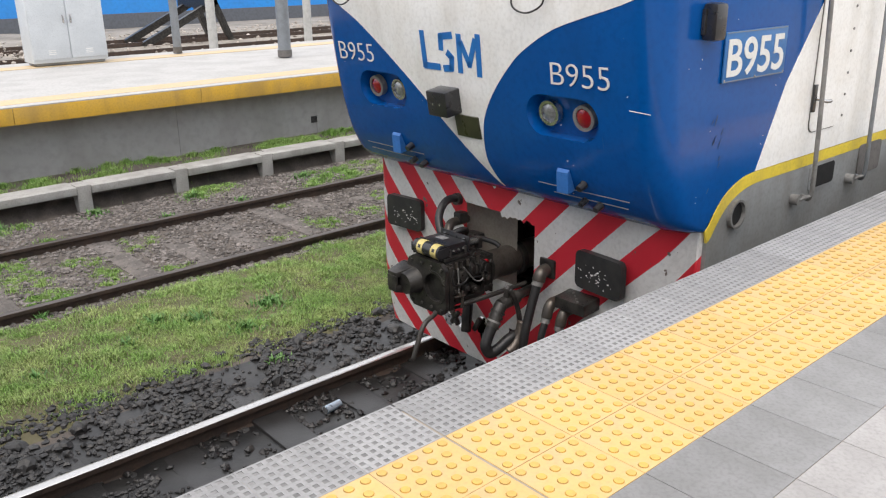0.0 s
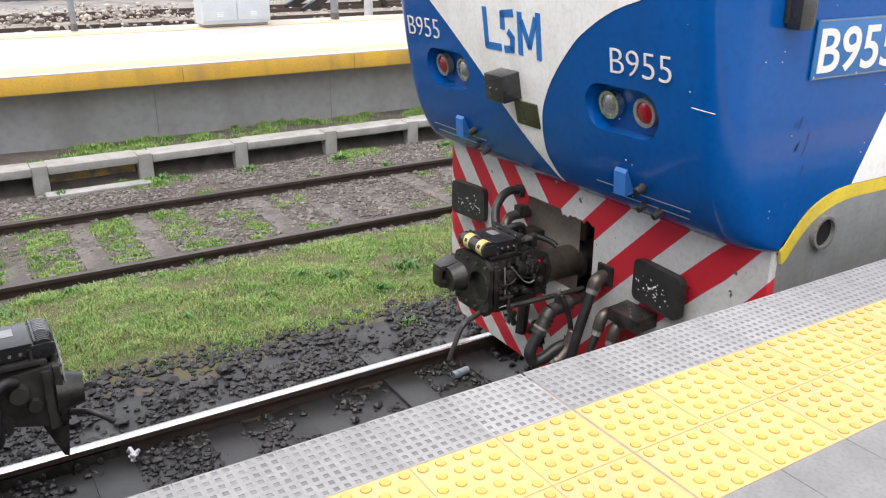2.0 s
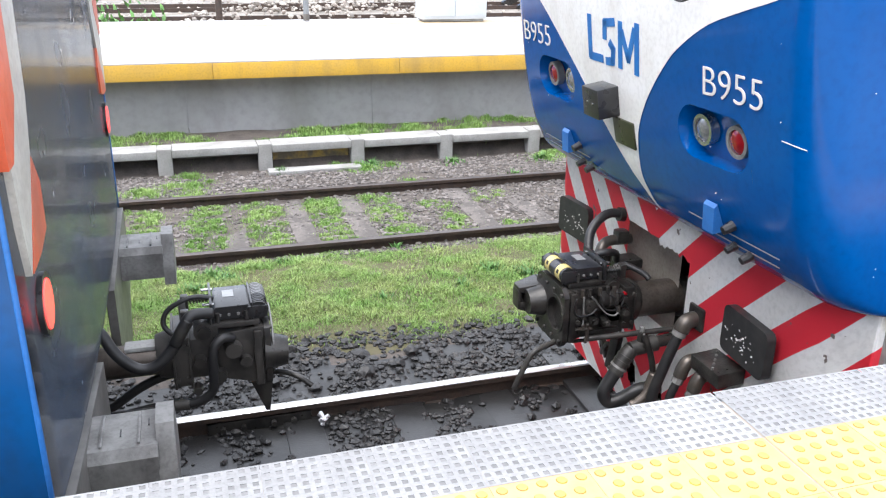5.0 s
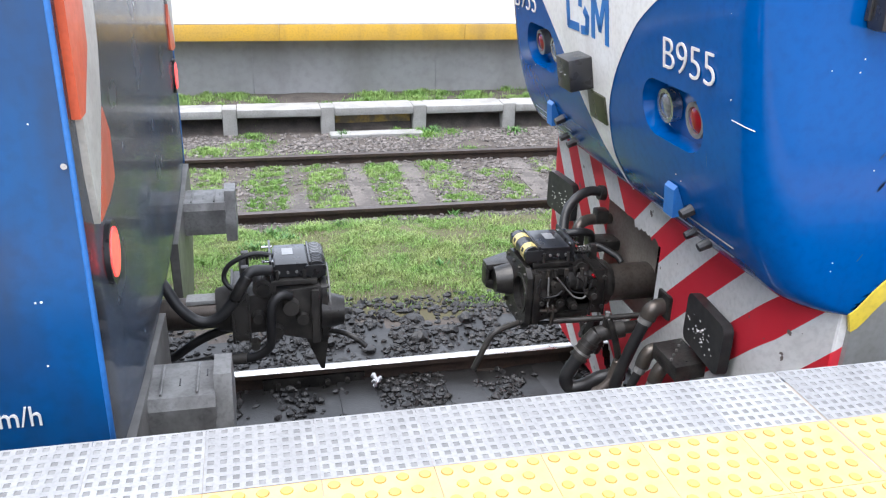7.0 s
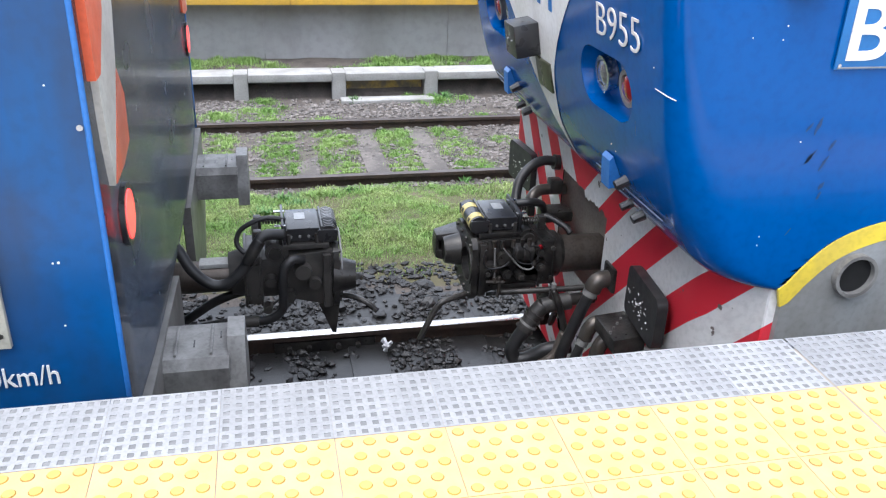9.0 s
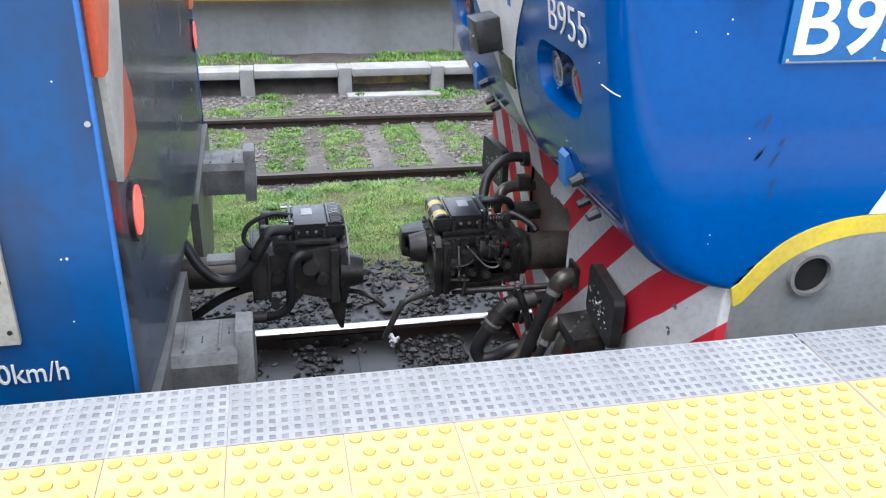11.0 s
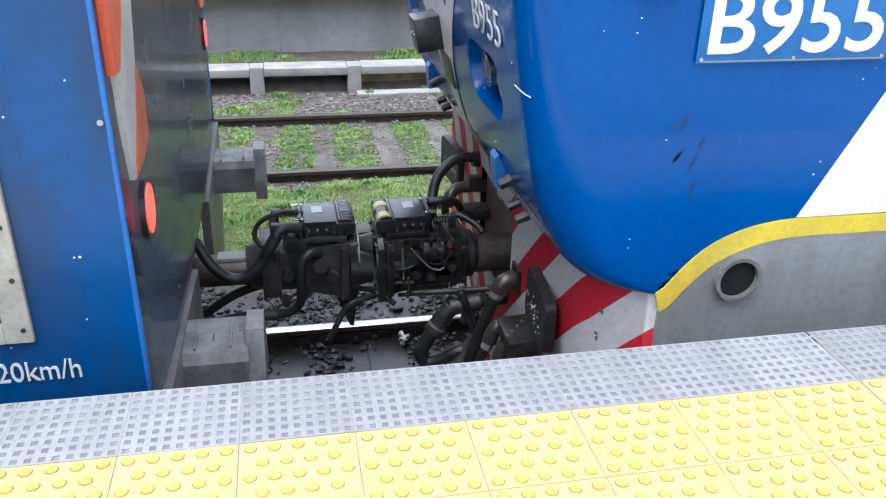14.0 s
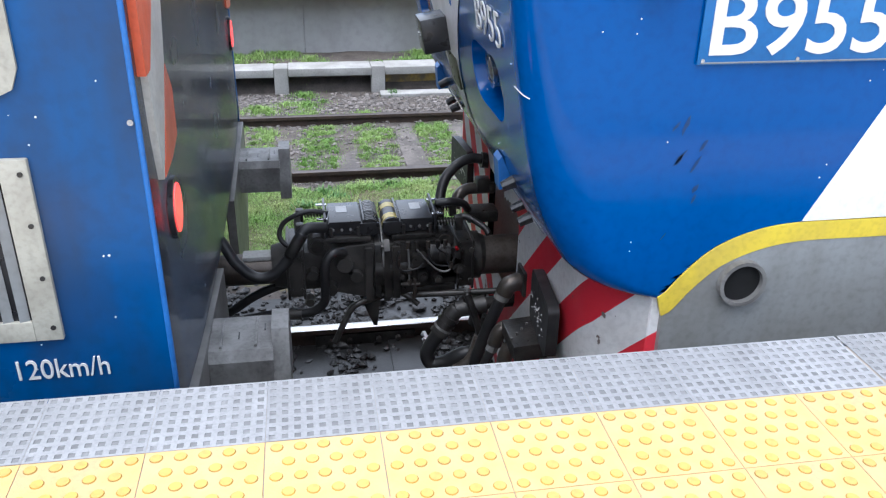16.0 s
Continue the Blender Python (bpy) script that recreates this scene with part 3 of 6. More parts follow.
# ---- low old platform wall of posts and coping ----
def low_wall():
    e = thing("low_wall", 3, 8.6, -1.6, "low pale concrete wall of posts and coping slabs", "wall")
    xs = [-3.72, -2.52, -1.32, -0.14, 1.04, 2.2, 3.38, 4.62, 5.88, 7.1, 8.3, 9.5, 10.7, 11.9]
    part("backing", B((4, 8.62, -1.5), (18, 0.12, 0.34)), DARKCON, e, "dark stained infill behind the posts")
    for i, x in enumerate(xs):
        part("post", B((x, 8.5, -1.46), (0.17, 0.2, 0.42), bevel=0.012), COPING, e)
    for a, b2 in zip(xs, xs[1:]):
        m = pose(0, 0, 0, 0, random.uniform(-0.5, 0.5), random.uniform(-0.4, 0.4))
        part("coping_slab", B(((a + b2) / 2, 8.56, -1.305 + random.uniform(-0.008, 0.008)), (b2 - a - 0.175, 0.36, 0.095), m, 0.012), COPING, e)
        part("post_cap", B((b2, 8.57, -1.312), (0.165, 0.33, 0.09), None, 0.01), COPING, e)
    part("painted_panel", B((1.62, 8.545, -1.44), (0.95, 0.03, 0.11)), mat("old_yellow_panel_paint", (0.4, 0.28, 0.07), 0.8, second=(0.15, 0.13, 0.1), amount=0.9, scale=6, fine=30), e, "flaking yellow painted infill")
    slab = part("fallen_slab", B((0, 0, 0), (1.15, 0.2, 0.05), None, 0.012), COPING)
    slab.location = (1.62, 8.22, -1.555)
    tagged(slab, "pale broken concrete slab lying before the wall", "slab")


low_wall()


# ---- far platform ----
def far_platform():
    FY, FZ = 9.15, -0.36
    e = thing("far_platform", 3, 11.5, -1.4, "far concrete platform with a yellow painted edge", "platform")
    e["kind"] = "structure"
    for a, b2 in zip([-9, -5.2, -2.05, 0.2 - 0.03, 2.62, 5.1, 7.4, 9.9, 12.4], [-5.2, -2.05, 0.17, 2.62, 5.1, 7.4, 9.9, 12.4, 20]):
        part("wall_panel", B(((a + b2) / 2, 9.6, -0.98), (b2 - a - 0.005, 0.3, 0.85)), CONCRETE, e)
    part("core", B((4, 12.2, -0.95), (42, 4.9, 1.1)), CONCRETE, e)
    part("footing", B((4, 9.52, -1.37), (42, 0.3, 0.12), None, 0.02), DARKCON, e)
    for k in range(16):
        a = -14 + k * 2.42
        part("edge_beam", B((a + 1.21, FY + 0.3, FZ - 0.103), (2.417, 0.6, 0.205), None, 0.01), EDGE_YELLOW, e)
    part("paving", B((4, 11.75, FZ - 0.02), (42, 5.18, 0.06)), FAR_TOP, e)
    part("edge_paving", B((4, FY + 0.11, FZ + 0.006), (42, 0.21, 0.012)), FAR_TOP, e)
    part("tactile_strip", B((4, FY + 0.46, FZ + 0.006), (42, 0.46, 0.014)), FAR_YELLOW, e, "pale yellow tactile strip")
    part("tactile_strip", B((4, 13.55, FZ + 0.011), (42, 0.46, 0.014)), FAR_YELLOW, e, "pale yellow tactile strip")
    part("drain_hole", B((7.35, 9.445, -1.08), (0.1, 0.02, 0.1)), BLACKBOX, e)


far_platform()


def cabinet(x, y, z):
    e = thing("electrical_cabinet", x, y, z, "pale grey two-door electrical cabinet on the far platform", "cabinet")
    part("body", B((x, y, z + 0.85), (1.25, 0.5, 1.62), None, 0.015), CABINET, e)
    part("plinth", B((x, y, z + 0.03), (1.15, 0.44, 0.06)), GREY, e)
    for s in (-1, 1):
        d = part("door", B((x + s * 0.31, y - 0.26, z + 0.85), (0.6, 0.025, 1.5), None, 0.008), CABINET, e)
        part("handle", B((x + s * 0.06, y - 0.285, z + 0.75), (0.025, 0.03, 0.14), None, 0.008), STEEL, d)
        for k in range(3):
            part("vent_slot", B((x + s * 0.31, y - 0.276, z + 0.18 + 0.03 * k), (0.12, 0.006, 0.012)), WHITE, d)


cabinet(5.08, 13.65, -0.33)


def pole(x, y, z, r, h, label, material=POLE):
    e = thing("post", x, y, z, label, "post")
    part("shaft", cyl(bmesh.new(), (x, y, z), (x, y, z + h), r, seg=16), material, e)
    part("foot", cyl(bmesh.new(), (x, y, z), (x, y, z + 0.12), r * 1.12, seg=16), DARKCON, e)


pole(7.16, 13.77, -0.33, 0.075, 4, "grey steel platform post")
pole(8.24, 11.67, -0.33, 0.115, 4, "thick grey steel platform post")
WHITEPOLE = mat("whitewashed_concrete_post", (0.5, 0.5, 0.48), 0.7)
pole(10.75, 19.5, -1.5, 0.12, 5, "pale concrete post beside the far tracks", WHITEPOLE)
pole(13.75, 19.5, -1.5, 0.12, 5, "pale concrete post beside the far tracks", WHITEPOLE)
pole(2.4, 13.9, -0.33, 0.05, 4, "thin grey steel platform post")
pole(0.9, 14.6, -1.3, 0.06, 3.5, "dark steel post behind the platform", RUST)


# ---- distance: sidings, rubble, wall ----
def distance():
    wall = thing("boundary_wall", 20, 40, -1.5, "bright blue painted boundary wall with a grey base", "wall")
    part("wall_face", B((10, 40, 1.0), (120, 0.3, 5.0)), WALLBLUE, wall)
    part("wall_base", B((10, 39.8, -1.2), (120, 0.3, 0.7)), WALLBASE, wall)
    for k, y in enumerate((24.3, 26.0, 29.0, 30.7)):
        rl = part("siding_rail", B((10, y, -1.42), (120, 0.08, 0.14)), RUST)
        tagged(rl, "rusty siding rail far behind the platform", "rail", "siding rails")
    rng = np.random.default_rng(4)
    pts = []
    for _ in range(9500):
        x, y = rng.uniform(-8, 30), rng.uniform(15.5, 36)
        heap = max(0.0, 1 - ((x - 5) / 5) ** 2 - ((y - 26.5) / 2.6) ** 2) * 0.7 if x < 10 else 0
        if rng.random() < (0.9 if heap > 0 else 0.4):
            pts.append((x, y, -1.5 + heap * rng.uniform(0.3, 1)))
    stones("rubble", pts, RUBBLE, "pale broken rubble and litter behind the platform", 0.055)
    # buffer stop
    e = thing("buffer_stop", 14.2, 30, -1.5, "black steel buffer stop at the end of a siding", "buffer stop")
    for y in (29.0, 30.7):
        part("raking_beam", B((14.2, y, -0.75), (3.4, 0.22, 0.25), pose(0, 0, 0, 0, -26, 0)), DARK, e)
        part("prop", B((15.9, y, -0.7), (0.22, 0.22, 1.9), pose(0, 0, 0, 0, -22, 0)), DARK, e)
    part("buffer_beam", B((15.3, 29.85, -0.05), (0.3, 2.6, 0.4)), DARK, e)
    # scrub
    sp = []
    for cx, cy, cz, r, n in ((-0.9, 16.5, -1.4, 0.9, 1200), (-2.3, 17, -1.4, 1.0, 1000), (3.2, 16.2, -1.5, 0.8, 500)):
        for _ in range(n):
            v = rng.normal(0, 0.45, 3) * r
            sp.append((cx + v[0] * 1.4, cy + v[1], cz + abs(v[2]) * (1.0 if cx < 1 else 0.2), 1.0))
    blades("scrub", sp, 0.13, 0.035, WEED, "dark green scrub behind the far platform", "bushes", 1.0)


distance()


# ---- near platform ----
def near_platform():
    bm = bmesh.new()
    box(bm, (4, -4.0, -0.8022), (60, 7.9, 1.6))
    structure("platform", bm, JOINT, "concrete station platform under its tiles")
    bm = bmesh.new()
    box(bm, (4, -0.01, -0.075), (60, 0.06, 0.1), bevel=0.008)
    structure("platform_nosing", bm, CONCRETE, "rough concrete nosing of the platform edge")


near_platform()


# ---- locomotive ----
W = 1.358           # half the body's width
FRONT = [(-0.16, 1.22), (-0.14, 1.12), (-0.11, 1.03), (-0.05, 0.945), (0.03, 0.895), (0.13, 0.847), (0.30, 0.796), (0.45, 0.766), (0.7, 0.726), (1.0, 0.69), (1.4, 0.69), (2.2, 1.0), (2.6, 1.6)]
LOWER = [(0.9, -0.155), (1.1, -0.155), (1.24, -0.13), (1.31, -0.05), (1.385, 0.022), (1.47, 0.068), (1.58, 0.1), (1.7, 0.112), (1.9, 0.112), (12, 0.112)]


def corner(d, radius):
    k = d - (W - radius)
    return 0.0 if k <= 0 else radius - math.sqrt(max(0.0, radius * radius - min(k, radius) ** 2))


def front_x(y, z):
    """The front of the blue nose at (y, z)."""
    d = abs(y - YC)
    return curve_at(z, FRONT) + 0.012 * (d / W) ** 2 + corner(d, 0.13) * 1.1


def nose_point(u, z, out=0.0):
    """u runs from the near side's rear over the front to the far side's rear: -1..1 is the front, past that the sides."""
    if abs(u) <= 1:
        y = YC + u * W
        p = Vector((front_x(y, z), y, z))
    else:
        s = 1 if u > 0 else -1
        y = YC + s * W
        x0 = front_x(y, z)
        p = Vector((x0 + (abs(u) - 1) * (12 - x0), y, z))
    if out:
        du, e = 1e-3, 1e-3
        a = nose_point(u + du, z) - nose_point(u - du, z)
        b2 = nose_point(u, z + e) - nose_point(u, z - e)
        n = a.cross(b2).normalized()
        if (n.x > 0 and abs(u) < 0.97) or (abs(u) >= 0.97 and n.y * u < 0):
            n = -n
        p = p + n * out
    return p


def sheet_on_nose(corners_lo, corners_hi, zs, n, out):
    """A sheet on the nose between two y(z) curves."""
    bm = bmesh.new()
    rows = []
    for z in zs:
        a, b2 = corners_lo(z), corners_hi(z)
        rows.append([bm.verts.new(nose_point((a + (b2 - a) * k / n - YC) / W, z, out)) for k in range(n + 1)])
    for r, s in zip(rows, rows[1:]):
        for k in range(n):
            bm.faces.new((r[k], r[k + 1], s[k + 1], s[k]))
    bmesh.ops.recalc_face_normals(bm, faces=bm.faces)
    for f in bm.faces:
        f.smooth = True
    return bm


LEFT_EDGE = [(-0.06, 1.69), (0.113, 1.849), (0.258, 2.004), (0.474, 2.245), (0.679, 2.509), (0.876, 2.797), (0.975, 2.993), (1.1, 3.19), (2.2, 3.2)]
RIGHT_EDGE = [(-0.06, 1.675), (0.02, 1.715), (0.124, 1.738), (0.332, 1.706), (0.46, 1.644), (0.573, 1.559), (0.688, 1.45), (0.772, 1.351), (0.897, 1.124), (0.974, 0.881), (1.022, 0.716), (1.1, 0.55), (2.2, 0.5)]


def locomotive():
    e = thing("locomotive", 4.0, YC, RT, "blue and white diesel locomotive with a red and white striped front", "locomotive")
    # blue nose and sides; the lower edge rises behind the cab
    us = [-2, -1.6, -1.35, -1.25, -1.2] + [-1.17 + 0.01 * i for i in range(17)] + [-1 + 0.25 * (1 - math.cos(i * math.pi / 16)) / 2 for i in range(17)] + span(-0.74, 0.74, 26)
    us = sorted(set(us + [-1 - 0.0022 * i for i in range(1, 32)]))
    us += [-u for u in us if u < -0.741][::-1]
    pu = [s * (c + k) / W for s, c in ((-1, 0.745), (1, 0.775)) for k in (-0.262, 0.262)]
    us = sorted(set(round(u, 5) for u in us + pu))
    zs = [-0.16, -0.15, -0.135, -0.12, -0.1, -0.07, -0.03, 0.03, 0.08, 0.112, 0.13, 0.2, 0.3, 0.312, 0.4, 0.5, 0.578, 0.6, 0.7, 0.8, 0.9, 1.0, 1.2, 1.4, 1.7, 2.0, 2.2, 2.4, 2.6]

    def skin(u, z):
        p = nose_point(u, z)
        if abs(u) > 1:
            p.z = max(z, curve_at(p.x, LOWER))
        return p

    bm = grid(skin, us, zs)
    gone = []
    for f in bm.faces:
        c = f.calc_center_median()
        if c.x < 1.0 and 0.312 < c.z < 0.578 and (-1.007 < c.y - YC < -0.483 or 0.513 < c.y - YC < 1.037):
            gone.append(f)
    bmesh.ops.delete(bm, geom=gone, context="FACES")
    bmesh.ops.remove_doubles(bm, verts=bm.verts, dist=1e-5)
    bmesh.ops.recalc_face_normals(bm, faces=bm.faces)
    part("body", bm, BLUE, e, "glossy blue rounded nose and side", smooth=True)
    part("roof", B((6.8, YC, 2.62), (10.4, 2.7, 0.06), None, 0.02), GREY, e)
    part("nose_floor", prism([(1.14, YC - 1.1), (1.4, YC - W + 0.06), (12, YC - W + 0.06), (12, YC + W - 0.06), (1.4, YC + W - 0.06), (1.14, YC + 1.1)], "z", -0.12, -0.09), DARK, e)
    part("rear_wall", B((12, YC, 0.6), (0.05, 2.7, 4.0)), GREY, e)
    # white wedge on the nose
    part("white_panel", sheet_on_nose(lambda z: curve_at(z, RIGHT_EDGE), lambda z: curve_at(z, LEFT_EDGE), span(-0.055, 2.2, 90), 26, 0.003), WHITE, e, "white painted wedge on the nose")
    # white field of the side, behind a slanting edge
    for s in (-1, 1):
        y = YC + s * (W + 0.004)
        part("side_white_panel", prism([(1.695, 0.114), (1.93, 0.57), (2.29, 1.02), (3.3, 2.3), (11.9, 2.3), (11.9, 0.114)], "y", y, y - s * 0.003), WHITE, e, "white painted side behind the cab")
        band = [(x, curve_at(x, LOWER) - 0.002) for x in span(1.235, 1.9, 26)] + [(11.9, 0.11)]
        low = [(x + 0.02, curve_at(x - 0.012, LOWER) - 0.068) for x in span(1.235, 1.9, 26)] + [(11.9, 0.045)]
        part("yellow_band", prism(band + low[::-1], "y", y + s * 0.001, y - s * 0.012), YELLOW, e, "chipped yellow band along the side")
        back = [(x, curve_at(x, LOWER) + 0.09) for x in span(1.262, 1.75, 16)] + [(x, curve_at(x, LOWER) - 0.03) for x in span(1.75, 1.262, 16)]
        part("lower_skin", prism(back, "y", y - s * 0.0055, y - s * 0.012), BLUE, e)
        sill = [(1.262, -0.9)] + [(x + 0.02, curve_at(x - 0.012, LOWER) - 0.066) for x in span(1.24, 1.9, 26)] + [(11.9, 0.046), (11.9, -0.9)]
        part("side_sill", prism(sill, "y", y - s * 0.001, y - s * 0.05), GREY, e, "dull grey underframe side plate")
        # jacking pipe through the sill
        c = (1.515, y, -0.093)
        part("pipe_collar", ring(bmesh.new(), (c[0], y + s * 0.012, c[2]), (0, 1, 0), 0.081, 0.068, 0.03), BUFFER, e, "grey steel collar round an open pipe", smooth=False)
        # flat disc on the sill, coloured black as the bore's inner shade
        part("pipe_bore", cyl(bmesh.new(), (c[0], y + s * 0.004, c[2]), (c[0], y + s * 0.006, c[2]), 0.072, seg=28), HOLE_SHADE, e)
        # foot hole, rails and door of the white side
        rim = [(2.525 + px, -0.045 + pz) for px, pz in rounded(0.34, 0.17, 0.035)]
        part("step_rim", prism(rim, "y", y + s * 0.008, y - s * 0.001), GREY, e)
        # no real recess: the foot hole's shade is a flat black panel
        part("step_recess", prism([(2.525 + px, -0.045 + pz) for px, pz in rounded(0.3, 0.135, 0.025)], "y", y + s * 0.0095, y), HOLE_SHADE, e, "flat black panel as the shade of a foot hole")
        for x0, x1 in ((2.285, 2.19), (3.02, 2.95)):
            part("grab_rail", tube([(x0 + 0.01, y, -0.14), (x0, y + s * 0.06, -0.125), (x0 - 0.03, y + s * 0.07, 0.2), (x1, y + s * 0.07, 1.0), (x1 - 0.03, y + s * 0.06, 1.3), (x1 - 0.03, y, 1.4)], 0.0135, 12), POLE if x0 > 2.5 else BUFFER, e, "vertical steel grab rail")
            part("rail_foot", cyl(bmesh.new(), (x0 - 0.12, y, -0.135), (x0 - 0.12, y + s * 0.05, -0.135), 0.032, seg=16), BUFFER, e)
            part("rail_tie", tube([(x0 - 0.12, y + s * 0.04, -0.135), (x0, y + s * 0.055, -0.13)], 0.012, 8), BUFFER, e)
        outline = [(2.44 + px, 1.075 + pz) for px, pz in rounded(0.36, 1.65, 0.05)]
        part("door_gap", prism([(2.44 + px, 1.075 + pz) for px, pz in rounded(0.372, 1.662, 0.055)], "y", y + s * 0.0005, y + s * 0.004), DARKCON, e, "dark gap round the cab door")
        door = part("cab_door", prism(outline, "y", y + s * 0.001, y + s * 0.008), WHITE, e, "white cab door with a lever handle")
        part("door_handle", tube([(2.275, y + s * 0.02, 0.45), (2.34, y + s * 0.05, 0.43), (2.4, y + s * 0.05, 0.425)], 0.011), STEEL, door)
        part("lock_plate", B((2.27, y + s * 0.012, 0.45), (0.035, 0.012, 0.16), None, 0.004), BLACKBOX, door)
        for k in range(6):
            part("rivet", cyl(bmesh.new(), (2.69, y, 0.3 + 0.13 * k), (2.69, y + s * 0.006, 0.3 + 0.13 * k), 0.008, seg=8), BUFFER, e)
        part("access_panel", prism([(3.2 + px, -0.04 + pz) for px, pz in rounded(0.34, 0.2, 0.03)], "y", y + s * 0.001, y + s * 0.008), DARKCON, e, "dark panel in the grey sill")
        # number plate of the type
        plate = part("number_plate", B((1.555, y + s * 0.004, 0.757), (0.62, 0.008, 0.25), None, 0.003), PLATEBLUE, e, "bright blue plate with the running number")
        for dx in (-0.295, 0, 0.295):
            part("plate_screw", cyl(bmesh.new(), (1.555 + dx, y + s * 0.007, 0.645), (1.555 + dx, y + s * 0.011, 0.645), 0.006, seg=8), STEEL, plate)
        m = Matrix.Translation((1.555, y + s * 0.0095, 0.752)) @ (pose(0, 0, 0, 90, 0, 0) if s < 0 else pose(0, 0, 0, 90, 0, 180))
        lettering("B955", (0.56, 0.19), m, TEXTWHITE, plate, thin=0.012)
        for dz in (-0.119, 0.119):
            part("plate_edge", B((1.555, y + s * 0.008, 0.757 + dz), (0.6, 0.004, 0.005), None, 0.001), POLE, plate)
        # marker lamp box
        part("marker_lamp", B((1.085, y + s * 0.035, 0.94), (0.1, 0.08, 0.175), None, 0.022), BLACKBOX, e, "black lamp box on the cab corner")
        part("lamp_bracket", B((1.1, y + s * 0.01, 0.94), (0.15, 0.02, 0.12), None, 0.004), BLACKBOX, e)
    nose_fittings(e)
    skirt(e)
    loco_coupler(e)
    # running gear
    part("frame_beam", B((6.5, YC, -0.75), (9.5, 1.2, 0.5)), DARK, e)
    for x in (2.9, 4.8, 6.7):
        for s in (-1, 1):
            w = part("wheel", cyl(bmesh.new(), (x, YC + s * 0.8, RT + 0.48), (x, YC + s * 0.93, RT + 0.48), 0.48, seg=36), DARK, e)
            part("axle_box", B((x, YC + s * 1.08, RT + 0.5), (0.32, 0.2, 0.32), None, 0.03), DARK, e)
        part("axle", cyl(bmesh.new(), (x, YC - 0.8, RT + 0.48), (x, YC + 0.8, RT + 0.48), 0.09), DARK, e)
    for s in (-1, 1):
        part("bogie_frame", B((4.8, YC + s * 1.06, RT + 0.72), (4.9, 0.16, 0.24), None, 0.03), DARK, e)
    return e


def on_front(y, z, out=0.0):
    return nose_point((y - YC) / W, z, out)


def front_pose(y, z, out):
    """A pose on the nose: x to the near side's right hand, y up the paint, z out of it."""
    p = on_front(y, z, out)
    up = (on_front(y, z + 0.05) - on_front(y, z - 0.05)).normalized()
    right = Vector((0, -1, 0))
    n = right.cross(up).normalized()
    m = Matrix((right, up, n)).transposed().to_4x4()
    m.translation = p
    return m


def rounded(w, h, r, n=5):
    """A rectangle's outline with rounded corners."""
    out = []
    for sx, sy, a0 in ((1, 1, 0), (-1, 1, 90), (-1, -1, 180), (1, -1, 270)):
        for k in range(n + 1):
            a = radians(a0 + 90 * k / n)
            out.append((sx * (w / 2 - r) + r * math.cos(a), sy * (h / 2 - r) + r * math.sin(a)))
    return out


def pill(w, h, n=10):
    r = h / 2
    out = []
    for s, a0 in ((1, -90), (-1, 90)):
        for k in range(n + 1):
            a = radians(a0 + 180 * k / n)
            out.append((s * (w / 2 - r) + r * math.cos(a), r * math.sin(a)))
    return out


def prism_at(m, outline, z0, z1, ring_in=None):
    bm = prism(outline, "z", z0, z1)
    bm.transform(m)
    return bm


